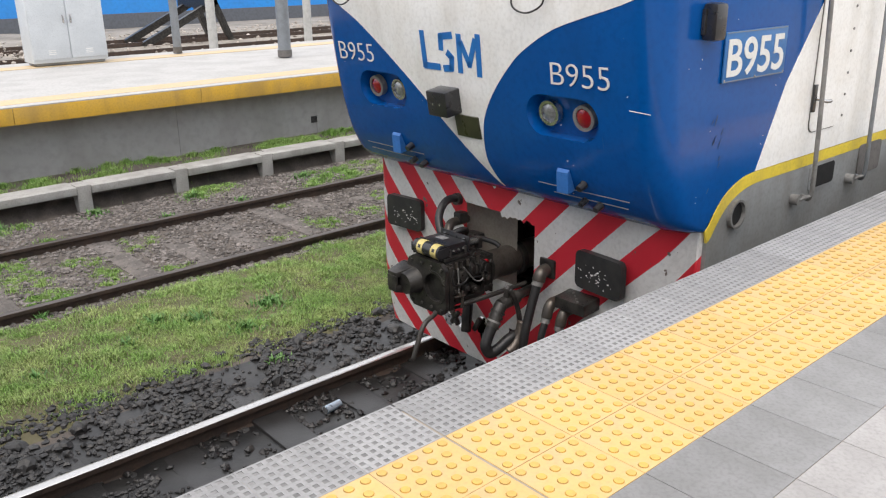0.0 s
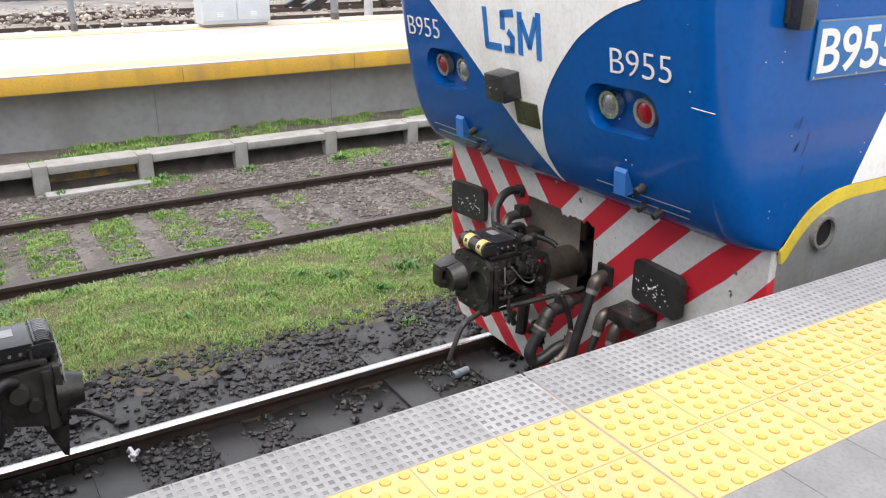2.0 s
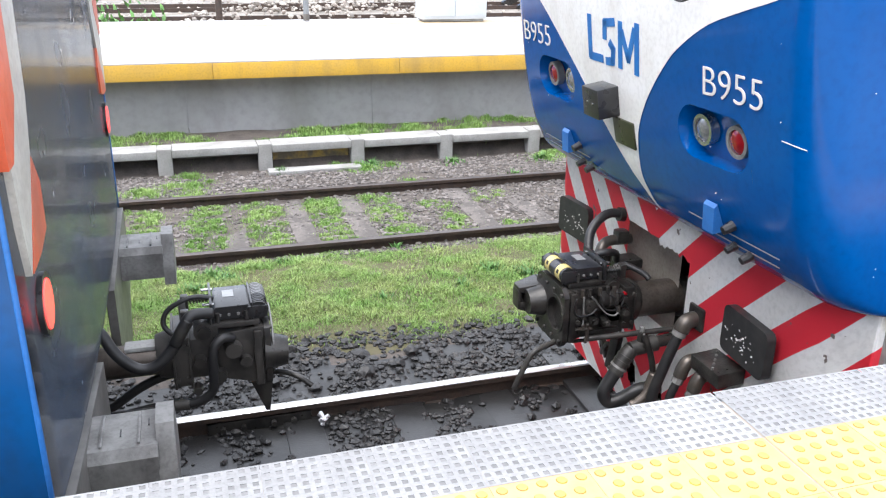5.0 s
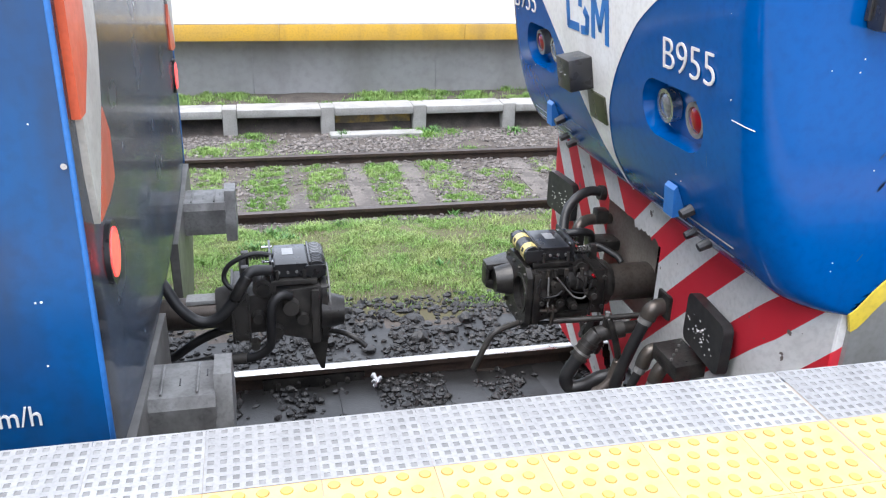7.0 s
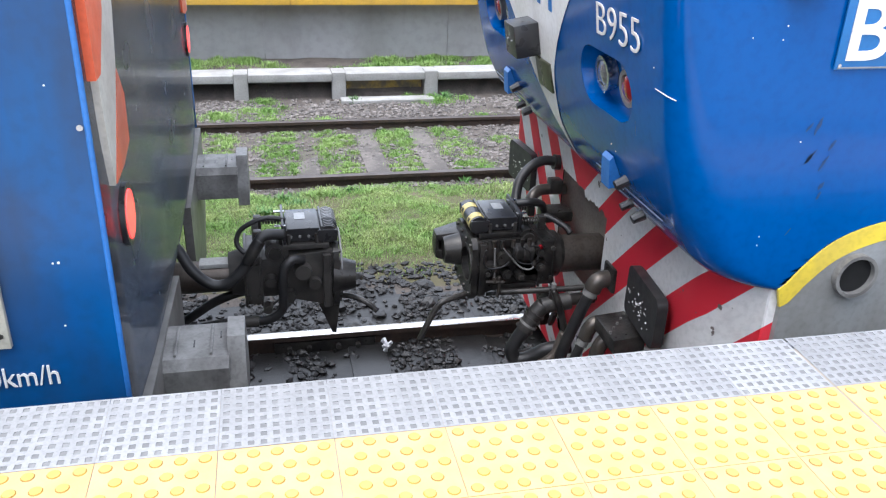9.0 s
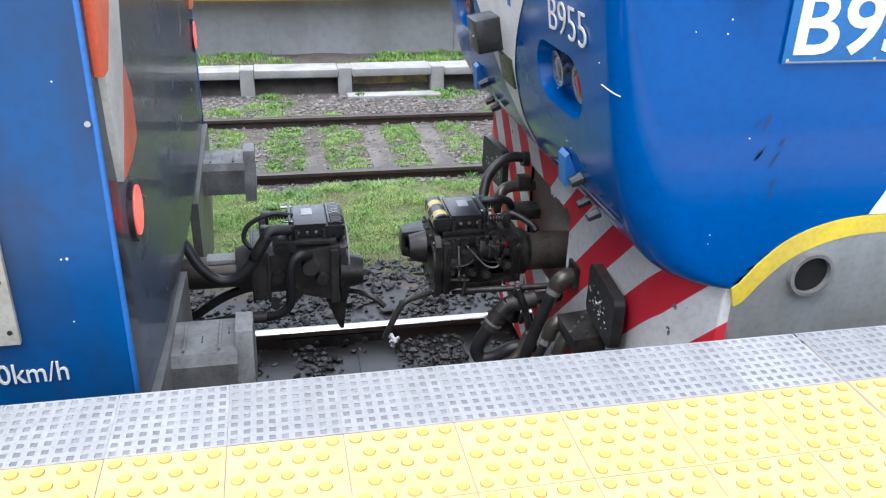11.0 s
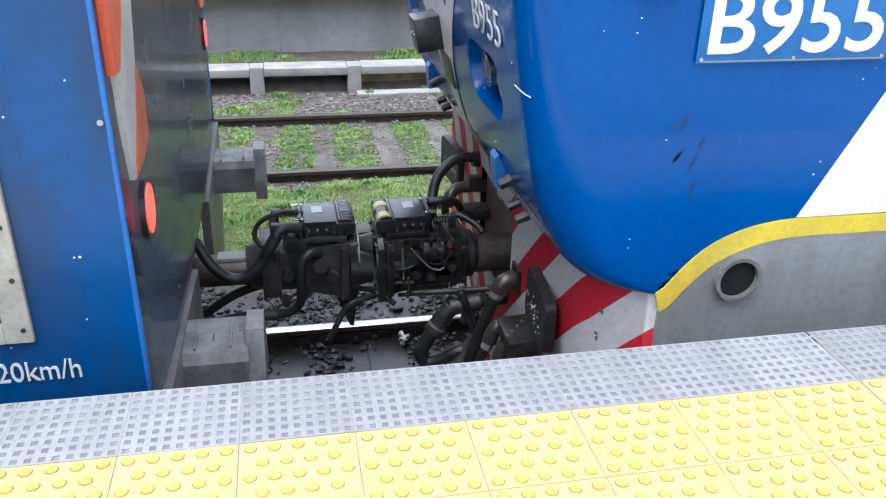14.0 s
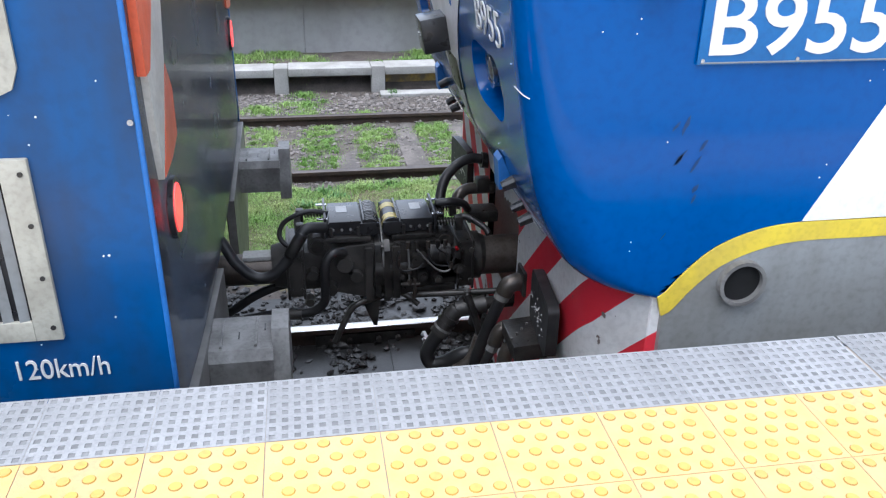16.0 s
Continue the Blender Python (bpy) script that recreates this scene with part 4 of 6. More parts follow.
def nose_fittings(e):
    for s in (-1, 1):
        yl = YC + s * (0.745 if s < 0 else 0.775)
        m = front_pose(yl, 0.445, 0.004)
        # lamp pocket: a raised rim with two lamps
        def inside(px, py):
            k = max(0.0, abs(px) - (0.243 - 0.113))
            return k * k + py * py < 0.113 ** 2

        ang = sorted([math.atan2(py, px) for px in (-0.262, 0.262) for py in (-0.133, 0.133)] + [k * math.tau / 48 - math.pi for k in range(48)])
        pin, rect = [], []
        for a in ang:
            d = Vector((math.cos(a), math.sin(a)))
            lo, hi = 0.0, 0.4
            for _ in range(24):
                md = (lo + hi) / 2
                lo, hi = (md, hi) if inside(d.x * md, d.y * md) else (lo, md)
            pin.append(d * lo)
            rect.append(d * min(0.262 / max(1e-9, abs(d.x)), 0.133 / max(1e-9, abs(d.y))))

        def put(v, deep):
            return on_front(yl - v.x, 0.445 + v.y) + Vector((deep, 0, 0))

        bm = bmesh.new()
        rows = [[bm.verts.new(put(v, dp)) for v in o] for o, dp in ((rect, 0.0), (pin, 0.0), (pin, 0.012))]
        for a, b2 in zip(rows, rows[1:]):
            for k in range(len(a)):
                bm.faces.new((a[k], a[(k + 1) % len(a)], b2[(k + 1) % len(a)], b2[k]))
        bmesh.ops.recalc_face_normals(bm, faces=bm.faces)
        part("lamp_surround", bm, BLUE, e, "blue nose skin round the lamp pocket", smooth=False)
        bm = bmesh.new()
        rows = [[bm.verts.new(put(v * q, dp)) for v in pin] for q, dp in ((1.0, 0.004), (0.9, 0.085))]
        for k in range(len(pin)):
            bm.faces.new((rows[0][k], rows[0][(k + 1) % len(pin)], rows[1][(k + 1) % len(pin)], rows[1][k]))
        bm.faces.new(rows[1])
        bmesh.ops.recalc_face_normals(bm, faces=bm.faces)
        part("lamp_pocket", bm, BLUE, e, "recessed blue lamp pocket")
        m = front_pose(yl, 0.445, -0.082)
        for off, lens, nm in ((s * 0.118, LENS_CLEAR, "headlight"), (-s * 0.118, LENS_RED, "tail_light")):
            c0, c1, c2 = m @ Vector((off, 0, -0.005)), m @ Vector((off, 0, 0.036)), m @ Vector((off, 0, 0.05))
            bm = cyl(bmesh.new(), c0, c1, 0.056, seg=28)
            cyl(bm, c1, c2, 0.054, 0.03, seg=28)
            lamp = part(nm, bm, lens, e, "round clear headlight lens" if lens is LENS_CLEAR else "round red tail lamp lens", smooth=True)
            part("bezel", ring(bmesh.new(), m @ Vector((off, 0, 0.026)), (c1 - c0), 0.069, 0.052, 0.04), STEEL if lens is LENS_CLEAR else BUFFER, lamp, "metal lamp bezel")
        lettering("B955", (0.375, 0.115), front_pose(YC + s * (0.885 if s < 0 else 1.0), 0.676, 0.004), TEXTWHITE, e, thin=-0.016)
        # step bracket, bolts and brake taps under the lamps
        mb = front_pose(YC + s * 0.72, 0.1, 0.0)
        bm = prism([(-0.07, 0.0), (0.065, 0.0), (0.055, 0.02), (-0.055, 0.058)], "x", -0.04, 0.04)
        bm.transform(mb)
        part("step_bracket", bm, BRACKET, e, "small light blue folded bracket")
        for dx, dz, r2 in ((-0.12, -0.01, 0.024), (-0.1, -0.12, 0.02), (-0.2, -0.13, 0.022)):
            q = mb @ Vector((-s * dx * (1 if s < 0 else -1) * -1, dz, 0))
            q2 = mb @ Vector((-s * dx * (1 if s < 0 else -1) * -1, dz, 0.05))
            part("bolt_boss", cyl(bmesh.new(), q, q2, r2, r2 * 0.8, seg=10), BLACKBOX, e)
        for k, (zz, y0, y1) in enumerate(((0.045, 0.5, 1.12), (0.0, 0.6, 1.1))):
            a, b2 = on_front(YC + s * y0, zz, 0.008), on_front(YC + s * y1, zz, 0.008)
            part("trim_strip", tube([a, on_front(YC + s * (y0 + y1) / 2, zz, 0.008), b2], 0.0025, 6), POLE, e)
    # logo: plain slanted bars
    def bar(pts, r):
        ms = front_pose(1.915, 0.73, 0.004)
        bm = bmesh.new()
        for (x0, y0), (x1, y1) in zip(pts, pts[1:]):
            d = Vector((x1 - x0, y1 - y0, 0))
            n = Vector((-d.y, d.x, 0)).normalized() * r
            a, b2 = Vector((x0, y0, 0)) - d.normalized() * r * 0.6, Vector((x1, y1, 0)) + d.normalized() * r * 0.6
            vs = [bm.verts.new(v) for v in (a + n, a - n, b2 - n, b2 + n)]
            bm.faces.new(vs)
        r2 = bmesh.ops.extrude_face_region(bm, geom=bm.faces[:])
        bmesh.ops.translate(bm, verts=[v for v in r2["geom"] if isinstance(v, bmesh.types.BMVert)], vec=(0, 0, 0.002))
        bmesh.ops.recalc_face_normals(bm, faces=bm.faces)
        bm.transform(ms)
        part("emblem_bar", bm, TEXTBLUE, e, "blue painted emblem stroke")
    bar([(-0.235, 0.105), (-0.235, -0.09), (-0.11, -0.09)], 0.02)
    bar([(0.02, 0.1), (-0.07, 0.09), (-0.075, 0.02)], 0.02)
    bar([(-0.02, -0.005), (0.01, -0.03), (0.0, -0.09), (-0.06, -0.095)], 0.02)
    bar([(0.075, -0.1), (0.085, 0.1)], 0.02)
    bar([(0.1, 0.06), (0.155, -0.06), (0.215, 0.08)], 0.018)
    bar([(0.24, 0.105), (0.23, -0.11)], 0.02)
    # camera housing and plate in the middle
    m = front_pose(1.962, 0.455, 0.0)
    bm = B((0, 0, 0.055), (0.17, 0.15, 0.125), None, 0.008)
    bm.transform(m)
    jbox = part("junction_box", bm, BLACKBOX, e, "dark grey square box on the nose")
    for dx in (-0.03, 0.03):
        part("box_screw", cyl(bmesh.new(), m @ Vector((dx, 0.0, 0.117)), m @ Vector((dx, 0, 0.122)), 0.006, seg=8), STEEL, jbox)
    m = front_pose(1.84, 0.305, 0.004)
    bm = B((0, 0, 0), (0.2, 0.135, 0.016), None, 0.003)
    bm.transform(m)
    part("dark_plate", bm, mat("olive_black_plate", (0.035, 0.038, 0.02), 0.3, second=(0.06, 0.06, 0.03), amount=0.5), e, "dark olive plate below the box")
    # loose loop of cable by the upper edge
    for yy in (1.27, 2.9):
        part("cable_loop", tube([on_front(yy + 0.12, 1.08, 0.02), on_front(yy + 0.1, 1.0, 0.03), on_front(yy, 0.975, 0.035), on_front(yy - 0.1, 1.02, 0.03), on_front(yy - 0.1, 1.1, 0.02)], 0.005, 6), RUBBER, e)
    # paint chips on nose and near side
    rng = np.random.default_rng(21)
    for k in range(34):
        side = k >= 16
        z = rng.uniform(0.0, 0.95)
        if side:
            p = Vector((rng.uniform(0.95, 1.9), YC - W - 0.002, z))
            if p.z < curve_at(p.x, LOWER) + 0.05:
                continue
            n = Vector((0, -1, 0))
        else:
            y = YC + rng.uniform(-1.2, 1.2)
            p = on_front(y, z, 0.002)
            n = Vector((-1, 0, 0))
        r2 = rng.uniform(0.001, 0.0036)
        part("paint_chip", cyl(bmesh.new(), p, p + n * 0.0015, r2, r2 * rng.uniform(0.4, 1), seg=5), WHITE, e)
    SMUDGE = mat("dark_scuff", (0.002, 0.04, 0.15), 0.5, second=(0.004, 0.03, 0.1), amount=0.6, scale=30)
    for k in range(9):
        x, z = 1.28 + rng.normal(0, 0.06), 0.2 + rng.uniform(-0.12, 0.32)
        bm = bmesh.new()
        bmesh.ops.create_circle(bm, cap_ends=True, segments=9, radius=1)
        for v in bm.verts:
            v.co *= rng.uniform(0.7, 1.2)
        bm.transform(Matrix.Translation((x, YC - W - 0.0015, z)) @ pose(0, 0, 0, 90, rng.uniform(15, 40), 0) @ Matrix.Diagonal((rng.uniform(0.003, 0.008), rng.uniform(0.015, 0.035), 1, 1)))
        part("scuff_mark", bm, SMUDGE, e)
    part("scratch", tube([on_front(0.68, 0.535, 0.002), on_front(0.6, 0.53, 0.002), on_front(0.57, 0.525, 0.002)], 0.0018, 5), WHITE, e)


SK = 1.03


def skirt_x(y, z):
    d = abs(y - YC)
    k = d - (1.34 - 0.24)
    c = 0.0 if k <= 0 else 0.24 - math.sqrt(max(0.0, 0.24 ** 2 - min(k, 0.236) ** 2))
    return SK + 0.035 * (d / 1.34) ** 2 + c + max(0.0, -0.95 - z) * 0.12


def skirt(e):
    """The striped front plate, with an opening for the coupler and slots near the foot."""
    ys = span(YC - 1.335, YC + 1.335, 116)
    zs = span(-1.4, -0.08, 58)
    rng = np.random.default_rng(3)
    ragged = {j: rng.uniform(-0.02, 0.02) for j in range(200)}
    bm = bmesh.new()
    inset = lambda z: max(0.0, -0.95 - z) * 0.28
    V = {}
    JT = min(range(len(zs)), key=lambda k: abs(zs[k] + 0.285))

    def vert(i, j):
        if (i, j) not in V:
            z = zs[j]
            if 1.5 < ys[i] < 2.12 and j == JT:
                z = -0.285 + 0.03 * noise.noise((ys[i] * 11, 0, 4)) + ragged[i] * 0.7 + (0.035 if ys[i] > 1.8 else 0)
            d = (ys[i] - YC) * (1 - inset(z))
            V[i, j] = bm.verts.new((skirt_x(YC + d, z), YC + d, z))
        return V[i, j]

    slots = [(2.37, -1.17, 0.05, 0.055), (2.2, -1.16, 0.05, 0.07), (1.98, -1.14, 0.055, 0.1), (1.68, -1.15, 0.055, 0.12)]
    for i in range(116):
        for j in range(58):
            y, z = (ys[i] + ys[i + 1]) / 2, (zs[j] + zs[j + 1]) / 2
            if 1.51 < y < 2.1 and -0.72 < z < zs[JT]:
                continue
            if any(((y - a) / c) ** 2 + ((z - b2) / d) ** 2 < 1 for a, b2, c, d in slots):
                continue
            bm.faces.new((vert(i, j), vert(i + 1, j), vert(i + 1, j + 1), vert(i, j + 1)))
    r = bmesh.ops.solidify(bm, geom=bm.faces[:], thickness=0.012)
    bmesh.ops.recalc_face_normals(bm, faces=bm.faces)
    part("pilot_plate", bm, CHEVRON, e, "red and white striped front plate with a cut-out for the coupler", smooth=False)
    for s in (-1, 1):
        y = YC + s * 1.338
        part("pilot_side", prism([(1.228, -0.12), (1.265, -0.12), (1.265, -0.7), (1.228, -0.7)], "y", y, y - s * 0.015), CHEVRON, e)
        # rubber step pads
        m = Matrix.Translation((SK - 0.02, YC + s * 0.865, -0.455)) @ pose(0, 0, 0, 0, 0, s * 5)
        bm = prism([(sy * (0.1725 - 0.035 + 0.035 * math.cos(radians(a))), sz * (0.1125 - 0.035 + 0.035 * math.sin(radians(a)))) for sy, sz, arc in ((1, 1, (0, 30, 60, 90)), (-1, 1, (90, 60, 30, 0)), (-1, -1, (0, 30, 60, 90)), (1, -1, (90, 60, 30, 0))) for a in arc], "x", -0.022, 0.022)
        bm.transform(m)
        pad = part("step_pad", bm, RUBBER, e, "black rubber step pad with scuffed paint")
        rng2 = np.random.default_rng(9 + s)
        for _ in range(34):
            c = m @ Vector((-0.0225, rng2.normal(0, 0.06), rng2.normal(-0.01, 0.03)))
            part("scuff", B(c, (0.0012, rng2.lognormal(-4.9, 0.5), rng2.lognormal(-5.5, 0.4)), m.to_3x3().to_4x4() @ pose(0, 0, 0, rng2.uniform(-40, 40), 0, 0)), WHITE, pad)
    # pocket behind the opening
    PALE = mat("pale_dusty_steel", (0.4, 0.37, 0.32), 0.6, second=(0.27, 0.24, 0.21), amount=0.6, scale=5)
    bm = grid(lambda y, z: (1.2 - 0.13 * (y - 1.6), y, z), span(1.79, 2.3, 12), (-0.95, -0.12))
    bmesh.ops.solidify(bm, geom=bm.faces[:], thickness=0.01)
    part("pocket_shield", bm, PALE, e, "pale dusty curved shield behind the opening")
    part("pocket_side", B((1.35, YC + 0.5, -0.5), (0.55, 0.03, 0.9)), BLACKBOX, e)
    part("pocket_back", B((1.66, YC - 0.1, -0.5), (0.04, 1.0, 0.9)), BLACKBOX, e)
    part("pocket_side", B((1.35, YC - 0.39, -0.5), (0.6, 0.03, 0.6)), BLACKBOX, e)
    part("pocket_top", B((1.35, YC, -0.17), (0.6, 0.9, 0.03)), BLACKBOX, e)
    part("pocket_floor", B((1.35, YC, -0.95), (0.6, 0.9, 0.03)), BLACKBOX, e)


def coupler_head(e, at, flip, dark, box_mat):
    """An automatic coupler head with its electric box: face at x = 0, body towards +x; at: its pose. flip: the side of the near flank."""
    def P(name, bm, material, label="", smooth=False):
        bm.transform(at)
        bmesh.ops.recalc_face_normals(bm, faces=bm.faces)
        return part(name, bm, material, e, label, smooth)

    def taper(x0, x1, a, b2, bevel=0.008):
        """A casting between two rectangles (y0, y1, z0, z1) at x0 and x1."""
        bm = bmesh.new()
        q = [[bm.verts.new((x, y, z)) for y, z in ((r[0], r[2]), (r[1], r[2]), (r[1], r[3]), (r[0], r[3]))] for x, r in ((x0, a), (x1, b2))]
        bm.faces.new(q[0][::-1])
        bm.faces.new(q[1])
        for k in range(4):
            bm.faces.new((q[0][k], q[0][(k + 1) % 4], q[1][(k + 1) % 4], q[1][k]))
        bmesh.ops.recalc_face_normals(bm, faces=bm.faces)
        bmesh.ops.bevel(bm, geom=bm.edges[:], offset=bevel, segments=2, affect="EDGES", profile=0.6)
        return bm

    near = -1 if flip > 0 else 1          # local y of the flank towards the platform
    # face plate with a round opening, wider on the cone's side
    bm = bmesh.new()
    outer = [(-0.185, -0.15), (-0.15, -0.185), (0.12, -0.185), (0.165, -0.13), (0.165, 0.1), (0.125, 0.14), (-0.15, 0.14), (-0.185, 0.1)]
    n, oy, oz, orad = 36, -0.085, -0.02, 0.088
    oc = []
    for k in range(n):
        a = k * math.tau / n
        d = Vector((math.cos(a), math.sin(a)))
        best = 9
        for p, q in zip(outer, outer[1:] + outer[:1]):
            p, q = Vector(p) - Vector((oy, oz)), Vector(q) - Vector((oy, oz))
            den = d.x * (q.y - p.y) - d.y * (q.x - p.x)
            if abs(den) > 1e-9:
                t = (p.x * (q.y - p.y) - p.y * (q.x - p.x)) / den
                u = (p.x * d.y - p.y * d.x) / den
                if t > 0 and -1e-6 <= u <= 1 + 1e-6:
                    best = min(best, t)
        oc.append((d * best, d * orad))
    rows = []
    for x, w in ((0.003, 0), (0.03, 0), (0.03, 1), (0.003, 1)):
        rows.append([bm.verts.new((x, oy + o[w].x, oz + o[w].y)) for o in oc])
    for a, b2 in zip(rows, rows[1:] + rows[:1]):
        for k in range(n):
            j = (k + 1) % n
            bm.faces.new((a[k], a[j], b2[j], b2[k]))
    P("face_plate", bm, DARK, "black coupler face plate with a round opening")
    P("opening_tube", cyl(bmesh.new(), (0.01, oy, oz), (0.15, oy, oz), 0.09, 0.075, seg=28, caps=False), DARK)
    P("opening_lip", ring(bmesh.new(), (0.004, oy, oz), (1, 0, 0), 0.103, 0.086, 0.012), dark)
    # guide cone: a flared socket with an open square nose
    P("cone", cyl(bmesh.new(), (0.03, 0.1, -0.025), (-0.075, 0.105, -0.03), 0.092, 0.066, seg=28), DARK, "protruding guide cone")
    if flip > 0:
        for z0, z1 in ((0.012, 0.05), (-0.11, -0.07)):
            P("horn_prong", taper(-0.105, 0.02, (0.145, 0.225, min(z0, z1) * 0.8 - 0.004, max(z0, z1) * 0.7), (0.1, 0.24, z0 - 0.01, z1 + 0.015), 0.006), DARK, "prong of the forked guide horn")
        P("horn_end", B((-0.098, 0.185, -0.027), (0.02, 0.085, 0.085), None, 0.008), DARK)
        P("horn_cheek", B((-0.045, 0.222, -0.027), (0.11, 0.012, 0.085), None, 0.004), DARK)
        P("horn_arm", taper(0.02, 0.2, (0.12, 0.235, -0.13, 0.07), (0.1, 0.17, -0.09, 0.04)), dark)
        # open guard frame behind the face
        for y0, y1 in ((-0.1, 0.13),):
            P("guard_frame", tube([(0.035, y0, 0.14), (0.035, y0, 0.175), (0.035, (y0 + y1) / 2, 0.18), (0.035, y1, 0.175), (0.035, y1, 0.14)], 0.009, 8), DARK)
    # castings: a neck that flares up to the face, a rear block and ribs
    P("head_body", taper(0.03, 0.24, (-0.165, 0.15, -0.165, 0.125), (-0.13, 0.13, -0.12, 0.1)), dark, "cast iron coupler body that flares to its face")
    P("body_middle", B((0.3, 0, -0.012), (0.16, 0.25, 0.2), None, 0.025), dark)
    P("rear_block", B((0.395, 0, -0.02), (0.085, 0.27, 0.24), None, 0.014), dark, "square rear block of the coupler")
    P("body_neck", cyl(bmesh.new(), (0.42, 0, -0.03), (0.5, 0, -0.035), 0.118, 0.1, seg=28), dark)
    for x in (0.36, 0.43):
        P("body_rib", B((x, 0, -0.02), (0.012, 0.285, 0.255), None, 0.004), dark)
    for zz in (0.105, -0.15):
        for k in range(4):
            P("face_bolt", cyl(bmesh.new(), (-0.008, -0.15 + 0.09 * k, zz), (0.004, -0.15 + 0.09 * k, zz), 0.011, seg=6), IRON)
    for x, z in ((0.37, 0.06), (0.37, -0.1), (0.42, 0.06), (0.42, -0.1)):
        P("block_bolt", cyl(bmesh.new(), (x, near * 0.13, z), (x, near * 0.15, z), 0.012, seg=6), IRON)
    # a boss and a strut on the near flank
    P("flank_boss", cyl(bmesh.new(), (0.17, near * 0.12, 0.03), (0.17, near * 0.175, 0.03), 0.045, 0.036, seg=18), dark)
    P("flank_strut", B((0.06, near * 0.168, -0.02), (0.035, 0.02, 0.27), None, 0.005), dark)
    P("seat_bracket", B((0.15, 0.0, 0.142), (0.21, 0.27, 0.024), None, 0.005), dark, "bracket under the electric box")
    for x in (0.06, 0.24):
        P("bracket_leg", B((x, near * 0.11, 0.11), (0.02, 0.03, 0.06), None, 0.004), dark)
    # the flat electric box between two cheeks, with a rounded cover on its contact side
    bx = P("electric_box", B((0.155, 0.0, 0.188), (0.17, 0.22, 0.058), None, 0.006), box_mat, "flat black electric coupling box")
    P("box_lid", B((0.16, 0.0, 0.222), (0.145, 0.232, 0.009), None, 0.003), box_mat)
    P("box_cheek", B((0.248, 0.0, 0.198), (0.011, 0.255, 0.105), pose(0, 0, 0, 0, 3, 0), 0.003), box_mat, "upright end cheek of the box")
    P("box_cheek", B((0.075, 0.0, 0.193), (0.01, 0.245, 0.085), None, 0.003), box_mat)
    P("cover_arm", B((0.05, near * 0.12, 0.19), (0.09, 0.012, 0.055), None, 0.004), box_mat)
    P("cover_arm", B((0.05, -near * 0.12, 0.19), (0.09, 0.012, 0.055), None, 0.004), box_mat)
    P("makers_plate", B((0.17, near * -0.03, 0.2275), (0.05, 0.075, 0.0016)), PLATE_GREY, "small worn metal plate")
    for k in range(4):
        P("box_screw", cyl(bmesh.new(), (0.095 + 0.04 * k, near * 0.108, 0.185), (0.095 + 0.04 * k, near * 0.117, 0.185), 0.007, seg=6), BUFFER)
    for x in (0.1, 0.225):
        P("adjusting_bolt", cyl(bmesh.new(), (x, near * 0.12, 0.15), (x, near * 0.12, 0.2), 0.009, seg=8), IRON)
    for dy in (-0.085, 0.085):
        P("slide_rod", cyl(bmesh.new(), (0.24, dy, 0.19), (0.36, dy, 0.19), 0.007, seg=10), BUFFER)
        P("spring", tube([(0.256 + 0.0035 * k, dy + 0.017 * math.cos(k * 1.57), 0.19 + 0.017 * math.sin(k * 1.57)) for k in range(28)], 0.0045, 6, n=2), DARK)
        P("rod_block", B((0.365, dy, 0.18), (0.035, 0.04, 0.07), None, 0.006), dark)
        P("bright_clip", B((0.262, dy, 0.232), (0.05, 0.02, 0.006), None, 0.001), STEEL)
    P("gear_drum", cyl(bmesh.new(), (0.29, near * 0.02, 0.12), (0.29, near * 0.135, 0.12), 0.045, seg=20), dark)
    P("drum_cap", cyl(bmesh.new(), (0.29, near * 0.135, 0.12), (0.29, near * 0.15, 0.12), 0.03, seg=12), DARK)
    if flip < 0:
        P("guard_fin", prism([(0.0, -0.16), (0.1, -0.17), (0.04, -0.33), (0.022, -0.335)], "y", 0.09, 0.115), DARK, "pointed guard fin under the head")


